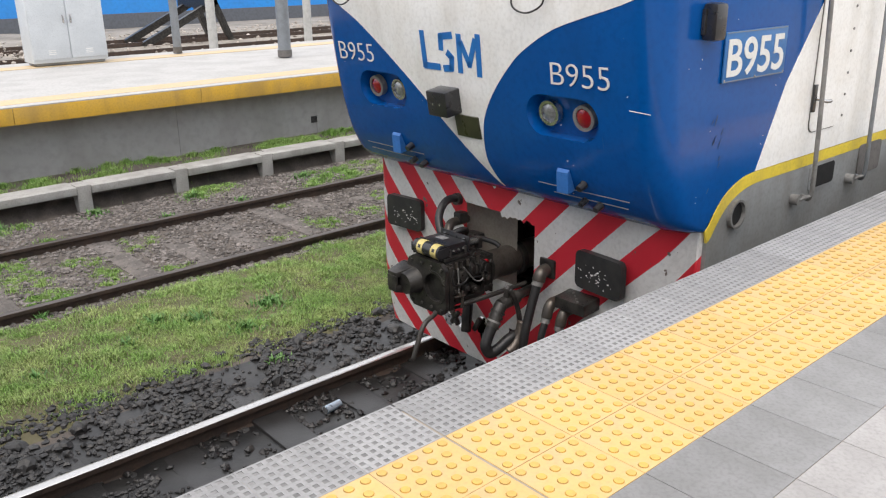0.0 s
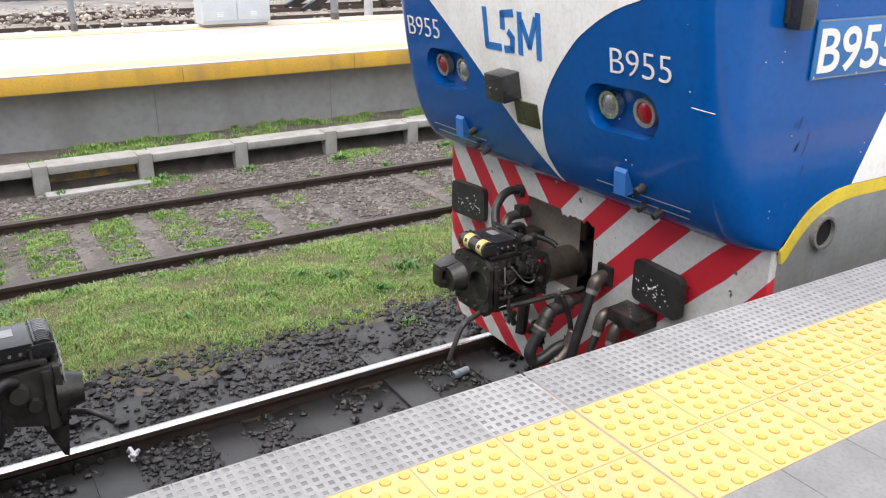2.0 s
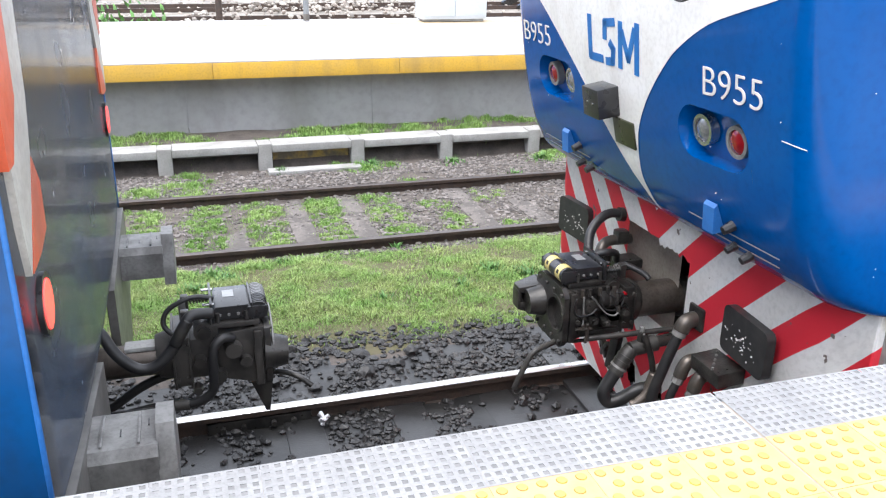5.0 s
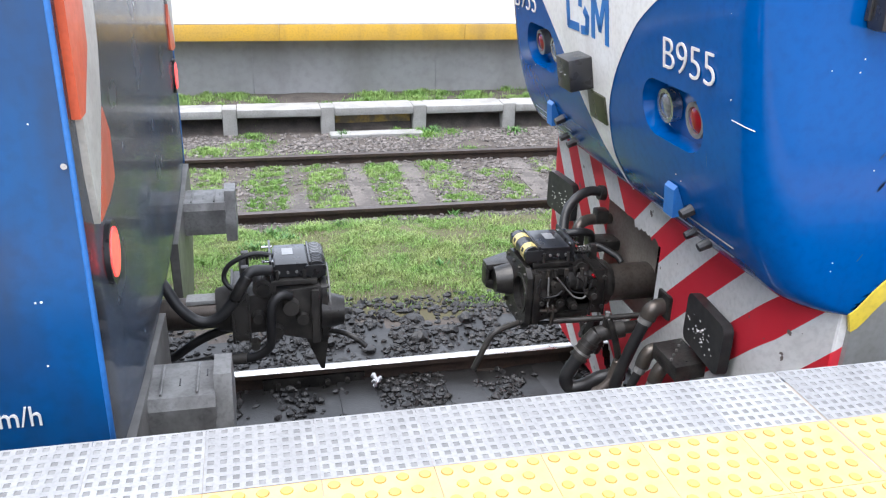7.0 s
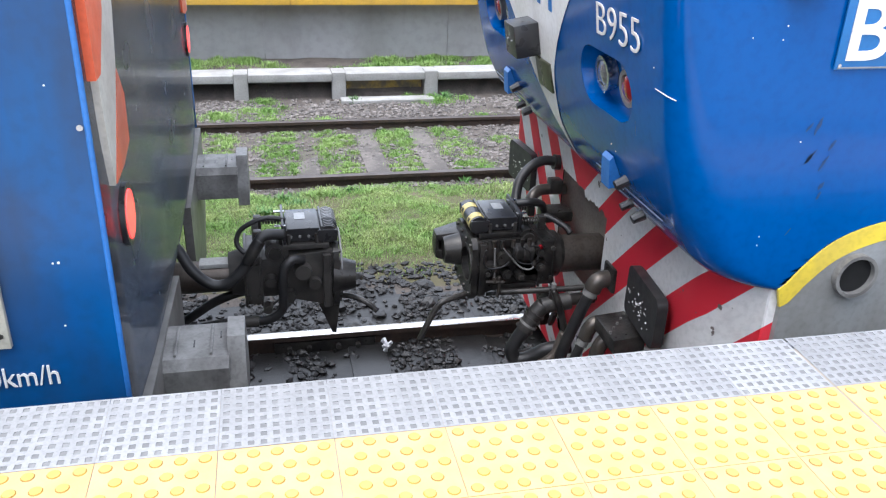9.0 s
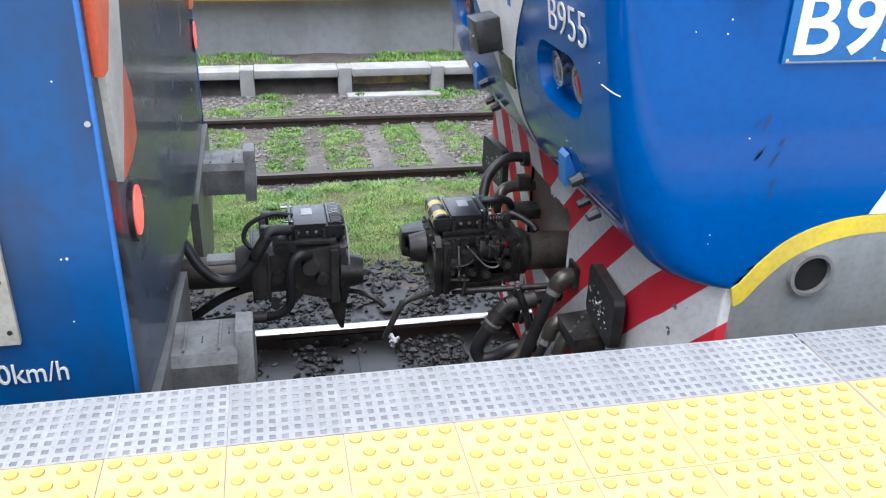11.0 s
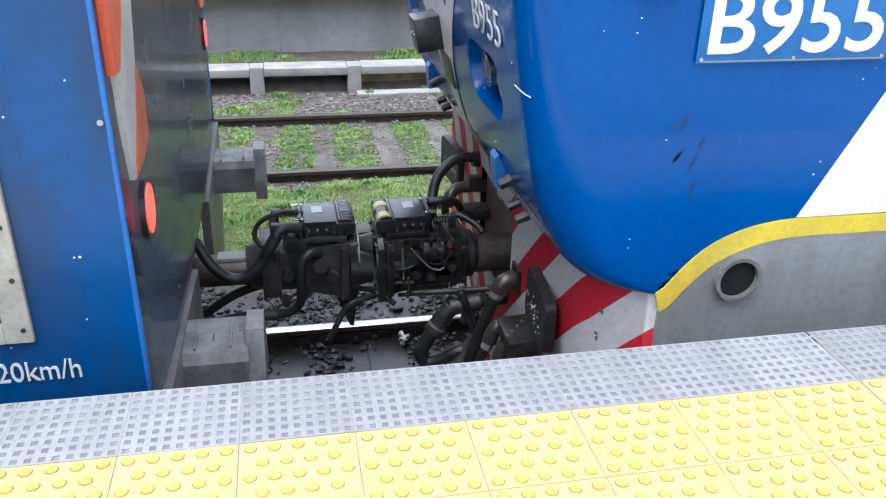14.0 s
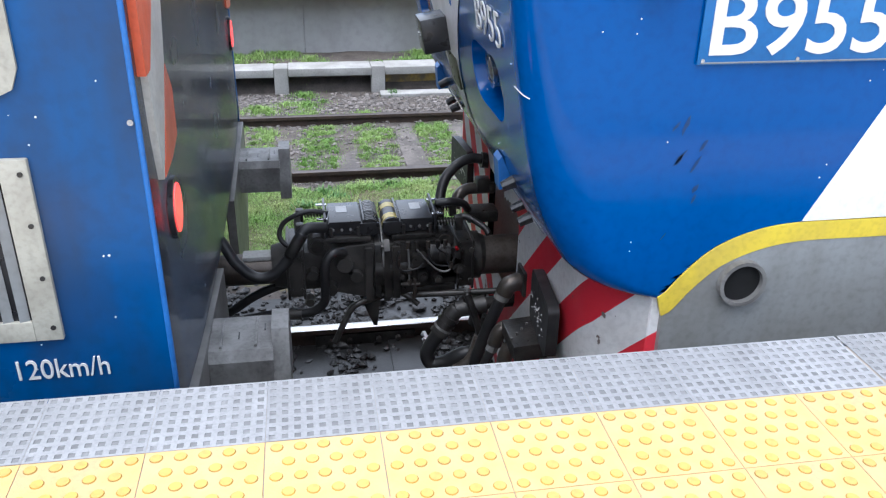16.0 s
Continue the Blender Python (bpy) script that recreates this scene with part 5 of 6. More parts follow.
def flank_plumbing(e, y):
    """Thin air pipes, valves and unions on the platform side of the locomotive's coupler."""
    part("valve_manifold", B((0.62, y + 0.015, -0.475), (0.25, 0.04, 0.035), None, 0.006), DARK, e, "valve manifold along the coupler")
    for k, x in enumerate((0.515, 0.56, 0.6, 0.655, 0.7, 0.735)):
        part("pipe_union", cyl(bmesh.new(), (x, y - 0.012, -0.458), (x, y - 0.012, -0.5), 0.011, seg=6), BRASS if k % 2 else DARK, e)
    runs = (((0.56, -0.49), (0.562, -0.54), (0.565, -0.6), (0.566, -0.655)), ((0.6, -0.49), (0.64, -0.54), (0.69, -0.595), (0.735, -0.612), (0.76, -0.6)),
            ((0.515, -0.49), (0.505, -0.55), (0.53, -0.59), (0.6, -0.585), (0.63, -0.56)), ((0.655, -0.49), (0.66, -0.54), (0.69, -0.575), (0.74, -0.585), (0.775, -0.575)),
            ((0.7, -0.49), (0.735, -0.52), (0.74, -0.56), (0.765, -0.585)), ((0.735, -0.48), (0.78, -0.5), (0.77, -0.56)))
    for k, r in enumerate(runs):
        part("air_pipe", tube([(x, y - 0.028 - 0.006 * (k % 3), z) for x, z in r], 0.0048, 8), BUFFER if k in (0, 1) else RUBBER, e, "braided steel pipe" if k in (0, 1) else "")
    for x, z in ((0.565, -0.6), (0.566, -0.66), (0.51, -0.55), (0.76, -0.58)):
        part("union_nut", cyl(bmesh.new(), (x, y - 0.03, z + 0.014), (x, y - 0.03, z - 0.014), 0.0115, seg=6), BRASS, e)
    part("cross_fitting", cyl(bmesh.new(), (0.525, y - 0.03, -0.665), (0.615, y - 0.03, -0.672), 0.009, seg=8), BRASS, e)
    part("drain_pipe", tube([(0.59, y - 0.03, -0.64), (0.592, y - 0.03, -0.7), (0.585, y - 0.03, -0.75)], 0.009, 8), BRASS, e)
    part("pressure_drum", cyl(bmesh.new(), (0.66, y + 0.03, -0.53), (0.76, y + 0.03, -0.535), 0.062, seg=22), DARK, e, "round pressure drum")
    for x in (0.67, 0.71, 0.75):
        part("drum_band", ring(bmesh.new(), (x, y + 0.03, -0.532), (1, 0, 0), 0.066, 0.06, 0.008, 22), IRON, e)
    part("red_cap", cyl(bmesh.new(), (0.785, y - 0.03, -0.49), (0.785, y - 0.048, -0.492), 0.008, seg=10), LENS_RED, e, "small red plastic cap")
    for x, z, r2 in ((0.79, -0.52, 0.03), (0.8, -0.6, 0.034), (0.63, -0.63, 0.03), (0.7, -0.65, 0.028), (0.53, -0.62, 0.024)):
        part("valve_body", cyl(bmesh.new(), (x, y + 0.03, z), (x, y - 0.03, z - 0.004), r2, r2 * 0.85, seg=14), DARK, e)
        part("valve_cap", cyl(bmesh.new(), (x, y - 0.03, z - 0.004), (x, y - 0.045, z - 0.004), r2 * 0.5, seg=6), IRON, e)
    part("lower_rail", B((0.63, y + 0.01, -0.715), (0.32, 0.03, 0.03), None, 0.006), DARK, e)
    part("flank_plate", B((0.68, y + 0.035, -0.635), (0.32, 0.03, 0.16), None, 0.01), DARK, e)


def hose_cluster(e):
    """Brake hoses, cocks and the step block on the platform side of the front plate."""
    part("step_block", B((0.985, 1.12, -0.655), (0.16, 0.22, 0.075), pose(0, 0, 0, 0, -5, 0), 0.008), DARK, e, "black steel step block")
    for k in range(5):
        part("block_stud", cyl(bmesh.new(), (0.905 + 0.03 * k, 1.06 + 0.035 * k, -0.62), (0.905 + 0.03 * k, 1.06 + 0.035 * k, -0.608), 0.006, seg=6), BUFFER, e)
    # main reservoir cock: a fat elbow and its straight hose
    part("cock_flange", B((1.045, 1.40, -0.53), (0.05, 0.12, 0.12), None, 0.012), DARK, e)
    part("air_cock", tube([(1.06, 1.40, -0.54), (1.005, 1.40, -0.54), (0.968, 1.40, -0.556), (0.95, 1.40, -0.595)], 0.04, 16), BRASS, e, "dull metal brake cock elbow", smooth=True)
    part("hose_clamp", cyl(bmesh.new(), (0.952, 1.40, -0.585), (0.938, 1.40, -0.62), 0.035, seg=18), BUFFER, e)
    part("brake_hose", tube([(0.946, 1.40, -0.6), (0.89, 1.40, -0.75), (0.835, 1.40, -0.93), (0.82, 1.40, -1.1)], 0.028, 14), RUBBER, e, "straight black brake hose")
    # brake pipe: valve with a lever, ribbed coupling and a looped hose
    part("brake_pipe", tube([(1.08, 1.56, -0.72), (0.95, 1.54, -0.715), (0.86, 1.53, -0.715)], 0.03, 14), DARK, e)
    part("valve_bulb", cyl(bmesh.new(), (0.9, 1.53, -0.715), (0.76, 1.53, -0.735), 0.043, 0.038, seg=18), IRON, e, "angle valve of the brake pipe")
    part("valve_stem", cyl(bmesh.new(), (0.815, 1.53, -0.7), (0.81, 1.52, -0.635), 0.022, 0.018, seg=12), IRON, e)
    part("stem_bolt", cyl(bmesh.new(), (0.81, 1.52, -0.635), (0.81, 1.52, -0.612), 0.013, seg=6), BUFFER, e)
    part("valve_lever", tube([(0.80, 1.49, -0.63), (0.825, 1.47, -0.7), (0.855, 1.465, -0.8), (0.872, 1.47, -0.89)], 0.017, 6), DARK, e, "hanging valve lever")
    part("ribbed_coupling", tube([(0.77, 1.53, -0.73), (0.725, 1.525, -0.78), (0.68, 1.52, -0.85)], 0.04, 16, ribs=0.0), IRON, e)
    for k in range(4):
        f = k / 3
        part("coupling_ring", ring(bmesh.new(), (0.735 - 0.05 * f, 1.525, -0.77 - 0.078 * f), (0.05, 0, 0.078), 0.046, 0.036, 0.012, 18), BUFFER if k == 2 else IRON, e)
    part("brake_hose", tube([(0.69, 1.52, -0.835), (0.645, 1.52, -0.91), (0.625, 1.515, -0.96), (0.65, 1.505, -1.005), (0.71, 1.49, -0.99), (0.79, 1.47, -0.94), (0.9, 1.46, -0.93)], 0.034, 14), RUBBER, e, "looped black brake hose")
    part("dusty_dummy", tube([(0.86, 1.44, -0.84), (0.83, 1.44, -0.93), (0.78, 1.44, -0.99), (0.75, 1.45, -1.01)], 0.03, 10), SHANK, e, "dusty hose coupling head")
    # two smaller elbows under the step block
    for x, y, z in ((0.9, 1.27, -0.7), (0.925, 1.185, -0.735)):
        part("pipe_elbow", tube([(x + 0.1, y, z + 0.01), (x + 0.03, y, z + 0.01), (x, y, z - 0.02), (x - 0.015, y, z - 0.07)], 0.033, 14), BRASS, e, "pale worn pipe elbow", smooth=True)
        part("elbow_nut", cyl(bmesh.new(), (x - 0.012, y, z - 0.055), (x - 0.028, y, z - 0.1), 0.028, seg=8), BUFFER, e)
        part("brake_hose", tube([(x - 0.02, y, z - 0.08), (x - 0.06, y, z - 0.2), (x - 0.07, y, z - 0.4)], 0.021, 12), RUBBER, e)


def loco_coupler(e):
    m = Matrix.Translation((0.445, YC, -0.585))
    coupler_head(e, m, 1, DARK, BLACKBOX)
    part("shank", cyl(bmesh.new(), (0.88, YC, -0.625), (1.6, YC, -0.625), 0.096, seg=36), SHANK, e, "brown worn steel coupler shank", smooth=False)
    part("shank_collar", ring(bmesh.new(), (0.9, YC, -0.62), (1, 0, 0), 0.118, 0.09, 0.05), DARK, e)
    part("shank_ring", ring(bmesh.new(), (1.22, YC, -0.625), (1, 0, 0), 0.118, 0.09, 0.04), DARK, e)
    roll = part("cover_roll", cyl(bmesh.new(), (0.49, YC - 0.115, -0.394), (0.49, YC + 0.115, -0.394), 0.043, seg=24), BLACKBOX, e, "rounded black cover of the contacts")
    for dy in (-0.075, 0.05):
        part("warning_label", ring(bmesh.new(), (0.49, YC + dy, -0.394), (0, 1, 0), 0.0445, 0.041, 0.05), LABEL, roll, "pale yellow warning sticker")
        part("label_mark", B((0.4492, YC + dy, -0.377), (0.0012, 0.022, 0.02), pose(0, 0, 0, 0, 18, 0)), BLACKBOX, roll)
    flank_plumbing(e, YC - 0.145)
    part("under_bar", tube([(0.6, YC - 0.16, -0.735), (0.85, YC - 0.2, -0.72), (1.08, YC - 0.24, -0.7)], 0.015), IRON, e)
    part("under_bar", tube([(0.55, YC - 0.1, -0.775), (0.85, YC - 0.14, -0.76), (1.06, YC - 0.16, -0.75)], 0.01), DARK, e)
    # uncoupling rod that hangs before the head
    part("release_rod", tube([(0.56, YC + 0.02, -0.78), (0.44, YC - 0.1, -0.765), (0.335, YC - 0.15, -0.765), (0.285, YC - 0.16, -0.8), (0.24, YC - 0.165, -0.89), (0.205, YC - 0.17, -0.965)], 0.015), IRON, e, "bent uncoupling rod")
    # far side: hose, cocks and brackets
    part("jumper_hose", tube([(1.04, YC + 0.33, -0.255), (0.95, YC + 0.33, -0.24), (0.87, YC + 0.31, -0.265), (0.8, YC + 0.27, -0.33), (0.765, YC + 0.2, -0.42), (0.75, YC + 0.12, -0.47)], 0.026, 14), RUBBER, e, "thick black jumper hose")
    part("hose_gland", cyl(bmesh.new(), (1.06, YC + 0.33, -0.258), (1.0, YC + 0.33, -0.25), 0.04, seg=16), DARK, e)
    part("air_cock", tube([(1.06, YC + 0.28, -0.385), (0.93, YC + 0.28, -0.385), (0.875, YC + 0.26, -0.41), (0.85, YC + 0.24, -0.47)], 0.03, 14), BRASS, e)
    part("cock_flange", B((1.0, YC + 0.28, -0.36), (0.07, 0.07, 0.07), None, 0.012), DARK, e)
    part("cock_block", B((0.97, YC + 0.16, -0.47), (0.16, 0.12, 0.06), None, 0.015), DARK, e)
    part("control_hose", tube([(0.8, YC - 0.02, -0.41), (0.86, YC - 0.04, -0.4), (0.93, YC - 0.1, -0.43), (0.95, YC - 0.13, -0.455)], 0.016, 10), RUBBER, e, "black rubber control hose")
    part("control_hose", tube([(0.72, YC + 0.05, -0.36), (0.79, YC + 0.04, -0.35), (0.86, YC + 0.08, -0.38), (0.9, YC + 0.14, -0.44)], 0.02, 10), RUBBER, e)
    hose_cluster(e)
    part("hanging_bracket", B((0.98, YC + 0.2, -1.05), (0.05, 0.06, 0.2), pose(0, 0, 0, 0, 10, 20), 0.01), DARK, e)
    for y, z, a in ((2.2, -1.1, 35), (2.2, -1.1, -35), (1.98, -1.08, 30)):
        part("slot_handle", B((SK - 0.03, y, z), (0.03, 0.035, 0.12), pose(0, 0, 0, a, 0, 0), 0.012), DARK, e, "small black wing handle")


loco = locomotive()


# ---- coach ----
def coach():
    e = thing("passenger_coach", -4.0, YC, RT, "blue passenger coach with a grimy grey end and red lamps", "coach")
    CW, EX = 1.508, -0.28
    near, far = YC - CW, YC + CW
    # the painted end bows a little and stops above the apron
    def end_x(y):
        return EX + 0.03 * (1 - ((y - YC) / CW) ** 2)

    bm = grid(lambda y, z: (end_x(y) - max(0.0, -0.34 - z) * 0.25, y, z), span(near + 0.004, far - 0.004, 24), [-0.42, -0.4, -0.37, -0.3, -0.1, 0.3, 0.8, 1.4, 2.3])
    bmesh.ops.solidify(bm, geom=bm.faces[:], thickness=0.03)
    part("end_wall", bm, END_GREY, e, "grimy grey-blue coach end", smooth=True)
    for s, y in ((-1, near), (1, far)):
        part("side_wall", prism([(EX - 0.005, -0.36), (EX - 0.005, 2.3), (-12, 2.3), (-12, -0.36)], "y", y, y - s * 0.06), COACH_BLUE, e, "blue side with water streaks and paint chips")
        part("corner_bead", tube([(EX - 0.004, y - s * 0.004, -0.36), (EX - 0.004, y - s * 0.004, 1.0), (EX - 0.004, y - s * 0.004, 2.3)], 0.008, 8), BRACKET, e)
        # red and white paint at the corner of the end
        ry = lambda q: YC + s * (YC - q)
        part("white_stripe", prism([(ry(a), b2) for a, b2 in ((0.5, 1.6), (0.9, 1.6), (0.774, 0.775), (0.707, 0.627), (0.593, 0.493), (0.47, 0.36), (0.44, 0.5), (0.43, 0.676))], "x", EX + 0.0, EX + 0.022), COACH_WHITE, e, "dusty white stripe on the end")
        part("red_stripe", prism([(ry(a), b2) for a, b2 in ((0.707, 0.62), (0.78, 0.53), (0.765, 0.394), (0.635, 0.365), (0.485, 0.36), (0.593, 0.493))], "x", EX + 0.0, EX + 0.0235), ORANGE, e, "faded red stripe on the end")
        part("red_stripe", prism([(ry(a), b2) for a, b2 in ((0.4, 1.6), (0.7, 1.6), (0.611, 0.801), (0.47, 0.66), (0.4, 0.66))], "x", EX + 0.0, EX + 0.0235), ORANGE, e)
        # tail lamp
        c = (EX + 0.016, y - s * 0.255, 0.222)
        lamp = part("tail_lamp", cyl(bmesh.new(), (EX, c[1], c[2]), (EX + 0.027, c[1], c[2]), 0.076, 0.072, seg=32), REDGLOW, e, "lit round red tail lamp")
        part("lamp_ring", ring(bmesh.new(), c, (1, 0, 0), 0.093, 0.0755, 0.016), BLACKBOX, lamp, "black ring of the tail lamp")
        # buffer: a welded casing and a bent wear plate
        by = YC + s * 0.965
        casing = part("buffer_casing", prism([(by - 0.14, -0.57), (by - 0.14, -0.43), (by - 0.115, -0.395), (by + 0.115, -0.395), (by + 0.14, -0.43), (by + 0.14, -0.57)], "x", -0.34, -0.03), BUFFER, e, "grey welded buffer casing")
        for dx in (-0.21, -0.09):
            part("casing_rib", B((dx, by, -0.392), (0.01, 0.2, 0.012), None, 0.003), BUFFER, casing)
        for dx, dy in ((-0.26, -0.03), (-0.15, -0.02), (-0.06, 0.03)):
            part("casing_slot", B((dx, by + dy, -0.394), (0.005, 0.045, 0.003)), BLACKBOX, casing)
        part("buffer_head", prism([(by - 0.15, -0.5), (by - 0.07, -0.345), (by + 0.07, -0.345), (by + 0.15, -0.5), (by + 0.15, -0.61), (by - 0.15, -0.61)], "x", -0.034, 0.026), BUFFER, e, "thick worn buffer head plate")
        # apron below the end, with a gusset round a triangular hole
        part("apron", prism([(YC + s * a, b2) for a, b2 in ((1.42, -0.34), (1.42, -0.62), (1.0, -0.98), (0.6, -0.98), (0.37, -0.76), (0.37, -0.43), (0.7, -0.4))], "x", -0.29, -0.25), APRON, e, "grimy apron plate under the coach end")
        part("gusset", prism([(YC + s * 0.5, -0.42), (YC + s * 0.54, -0.42), (YC + s * 0.6, -0.86), (YC + s * 0.54, -0.86)], "x", -0.31, -0.285), IRON, e)
    part("roof", B((-6.2, YC, 2.32), (11.9, 3.0, 0.05)), GREY, e)
    part("floor_frame", B((-6.2, YC, -0.45), (11.7, 2.4, 0.16)), DARK, e)
    part("rear_wall", B((-12, YC, 0.9), (0.05, 3.0, 2.8)), GREY, e)
    part("end_beam", B((EX - 0.14, YC, -0.56), (0.16, 2.2, 0.2), None, 0.02), END_GREY, e)
    # louvre with a cream frame, and the window above it
    fx0, fx1, fz0, fz1, y = -1.5, -0.556, -0.04, 0.478, near - 0.006
    bm = bmesh.new()
    for c, s2 in (((fx1 - 0.035, y, (fz0 + fz1) / 2), (0.07, 0.02, fz1 - fz0)), ((fx0 + 0.035, y, (fz0 + fz1) / 2), (0.07, 0.02, fz1 - fz0)), (((fx0 + fx1) / 2, y, fz1 - 0.03), (fx1 - fx0 - 0.14, 0.02, 0.06)), (((fx0 + fx1) / 2, y, fz0 + 0.03), (fx1 - fx0 - 0.14, 0.02, 0.06))):
        box(bm, c, s2, bevel=0.003)
    frame_part = part("louvre_frame", bm, CREAM, e, "cream painted louvre frame with screws")
    part("louvre_back", B(((fx0 + fx1) / 2, near - 0.001, (fz0 + fz1) / 2), (fx1 - fx0 - 0.1, 0.004, fz1 - fz0 - 0.08)), BLACKBOX, e)
    for k in range(19):
        x = fx1 - 0.09 - 0.042 * k
        part("louvre_slat", B((x, near - 0.008, (fz0 + fz1) / 2), (0.026, 0.006, fz1 - fz0 - 0.12), pose(0, 0, 0, 0, 0, 18)), GREY, e)
    for z in (0.0, 0.15, 0.3, 0.44):
        part("frame_screw", cyl(bmesh.new(), (fx1 - 0.02, y - 0.01, z), (fx1 - 0.02, y - 0.014, z), 0.007, seg=8), IRON, frame_part)
    win = [(-1.5, 0.63), (-0.6, 0.63), (-0.555, 0.65), (-0.535, 0.7), (-0.53, 1.5), (-1.5, 1.5)]
    part("window_frame", prism(win, "y", near - 0.012, near - 0.001), CREAM, e, "pale rounded window frame")
    part("window_pane", prism([(-1.5, 0.68), (-0.62, 0.68), (-0.59, 0.71), (-0.58, 1.45), (-1.5, 1.45)], "y", near - 0.016, near - 0.012), COACH_WHITE, e)
    m = Matrix.Translation((-0.577, near - 0.003, -0.139)) @ pose(0, 0, 0, 90, 0, 0)
    lettering("120km/h", (0.242, 0.062), m, TEXTWHITE, e, label="faded white stencilled speed marking")
    part("corner_rivet", cyl(bmesh.new(), (-0.3, near, 0.56), (-0.3, near - 0.008, 0.56), 0.008, seg=10), STEEL, e)
    rng = np.random.default_rng(17)
    for _ in range(34):
        x, z = rng.uniform(-1.0, -0.31), rng.uniform(-0.15, 0.85)
        if x < fx1 + 0.02 and fz0 < z < fz1:
            continue
        r2 = rng.uniform(0.0015, 0.004)
        part("paint_chip", cyl(bmesh.new(), (x, near - 0.0005, z), (x, near - 0.002, z), r2, seg=5), WHITE, e)
    # coupler
    at = Matrix.Translation((0.437, YC, -0.585)) @ pose(0, 0, 0, 0, 0, 180)
    coupler_head(e, at, -1, IRON, BLACKBOX)
    part("shank", cyl(bmesh.new(), (-0.7, YC, -0.63), (0.0, YC, -0.63), 0.075, seg=28), SHANK, e, "grey-brown coupler shank")
    part("face_ring", ring(bmesh.new(), (0.446, YC, -0.59), (1, 0, 0), 0.165, 0.13, 0.008, 40), BUFFER, e, "bright worn ring of the coupler face")
    part("shank_top", B((-0.1, YC - 0.01, -0.556), (0.2, 0.08, 0.022), None, 0.006), COPING, e, "pale dusty plate over the shank")
    part("shank_band", ring(bmesh.new(), (-0.02, YC, -0.63), (1, 0, 0), 0.088, 0.07, 0.03), BUFFER, e)
    roll = part("cover_roll", cyl(bmesh.new(), (0.392, YC - 0.115, -0.394), (0.392, YC + 0.115, -0.394), 0.043, seg=24), BLACKBOX, e, "ribbed black cover of the contacts")
    for k in range(12):
        part("roll_rib", ring(bmesh.new(), (0.392, YC - 0.1 + 0.0185 * k, -0.394), (0, 1, 0), 0.0455, 0.04, 0.006, 24), PLATE_GREY if k > 4 else BLACKBOX, roll)
    part("jumper_hose", tube([(-0.34, YC - 0.14, -0.34), (-0.275, YC - 0.16, -0.4), (-0.216, YC - 0.19, -0.5), (-0.138, YC - 0.2, -0.57), (-0.06, YC - 0.2, -0.565), (0.01, YC - 0.19, -0.5), (0.058, YC - 0.18, -0.42), (0.1, YC - 0.16, -0.365), (0.19, YC - 0.13, -0.375)], 0.025, 14), RUBBER, e, "thick black jumper hose")
    part("hose_sleeve", tube([(0.02, YC - 0.188, -0.485), (0.055, YC - 0.18, -0.425), (0.085, YC - 0.168, -0.382)], 0.0285, 14), DARK, e)
    part("jumper_hose", tube([(0.2, YC - 0.04, -0.345), (0.13, YC - 0.05, -0.325), (0.065, YC - 0.06, -0.335), (0.0, YC - 0.06, -0.375), (-0.022, YC - 0.07, -0.43), (0.005, YC - 0.09, -0.47), (0.05, YC - 0.12, -0.48)], 0.0115, 10), RUBBER, e, "thin looped cable")
    part("upright_stub", cyl(bmesh.new(), (0.06, YC + 0.06, -0.48), (0.06, YC + 0.06, -0.38), 0.016, seg=12), BUFFER, e)
    part("air_hose", tube([(0.27, YC - 0.15, -0.5), (0.22, YC - 0.175, -0.485), (0.18, YC - 0.19, -0.53), (0.172, YC - 0.2, -0.65), (0.16, YC - 0.2, -0.73), (0.085, YC - 0.19, -0.78), (-0.05, YC - 0.16, -0.79), (-0.26, YC - 0.12, -0.84), (-0.45, YC - 0.05, -0.9)], 0.021, 14), RUBBER, e, "black air hose under the coupler")
    part("hose_union", cyl(bmesh.new(), (0.06, YC - 0.185, -0.786), (-0.02, YC - 0.17, -0.792), 0.026, seg=14), IRON, e)
    part("air_hose", tube([(0.05, YC, -0.715), (-0.05, YC, -0.73), (-0.16, YC, -0.775), (-0.26, YC, -0.84), (-0.4, YC, -0.93)], 0.022, 12), RUBBER, e)
    part("cable", tube([(0.16, YC - 0.1, -0.72), (0.03, YC - 0.15, -0.78), (-0.15, YC - 0.17, -0.79), (-0.4, YC - 0.18, -0.77)], 0.006, 6), RUBBER, e)
    part("release_rod", tube([(0.42, YC - 0.05, -0.745), (0.5, YC - 0.1, -0.735), (0.56, YC - 0.14, -0.75), (0.61, YC - 0.16, -0.79)], 0.014), IRON, e, "bent uncoupling rod")
    for x, z, s in ((0.12, -0.6, 0.05), (0.2, -0.68, 0.06), (0.32, -0.62, 0.055), (0.1, -0.74, 0.04)):
        part("bolt_boss", cyl(bmesh.new(), (x, YC - 0.12, z), (x, YC - 0.17, z), s * 0.6, s * 0.5, seg=12), IRON, e)
    # running gear
    for x in (-2.2, -4.7):
        for s in (-1, 1):
            part("wheel", cyl(bmesh.new(), (x, YC + s * 0.8, RT + 0.45), (x, YC + s * 0.93, RT + 0.45), 0.45, seg=36), DARK, e)
        part("axle", cyl(bmesh.new(), (x, YC - 0.8, RT + 0.45), (x, YC + 0.8, RT + 0.45), 0.08), DARK, e)
    for s in (-1, 1):
        part("bogie_frame", B((-3.45, YC + s * 1.02, RT + 0.55), (3.6, 0.14, 0.22), None, 0.03), DARK, e)


coach()


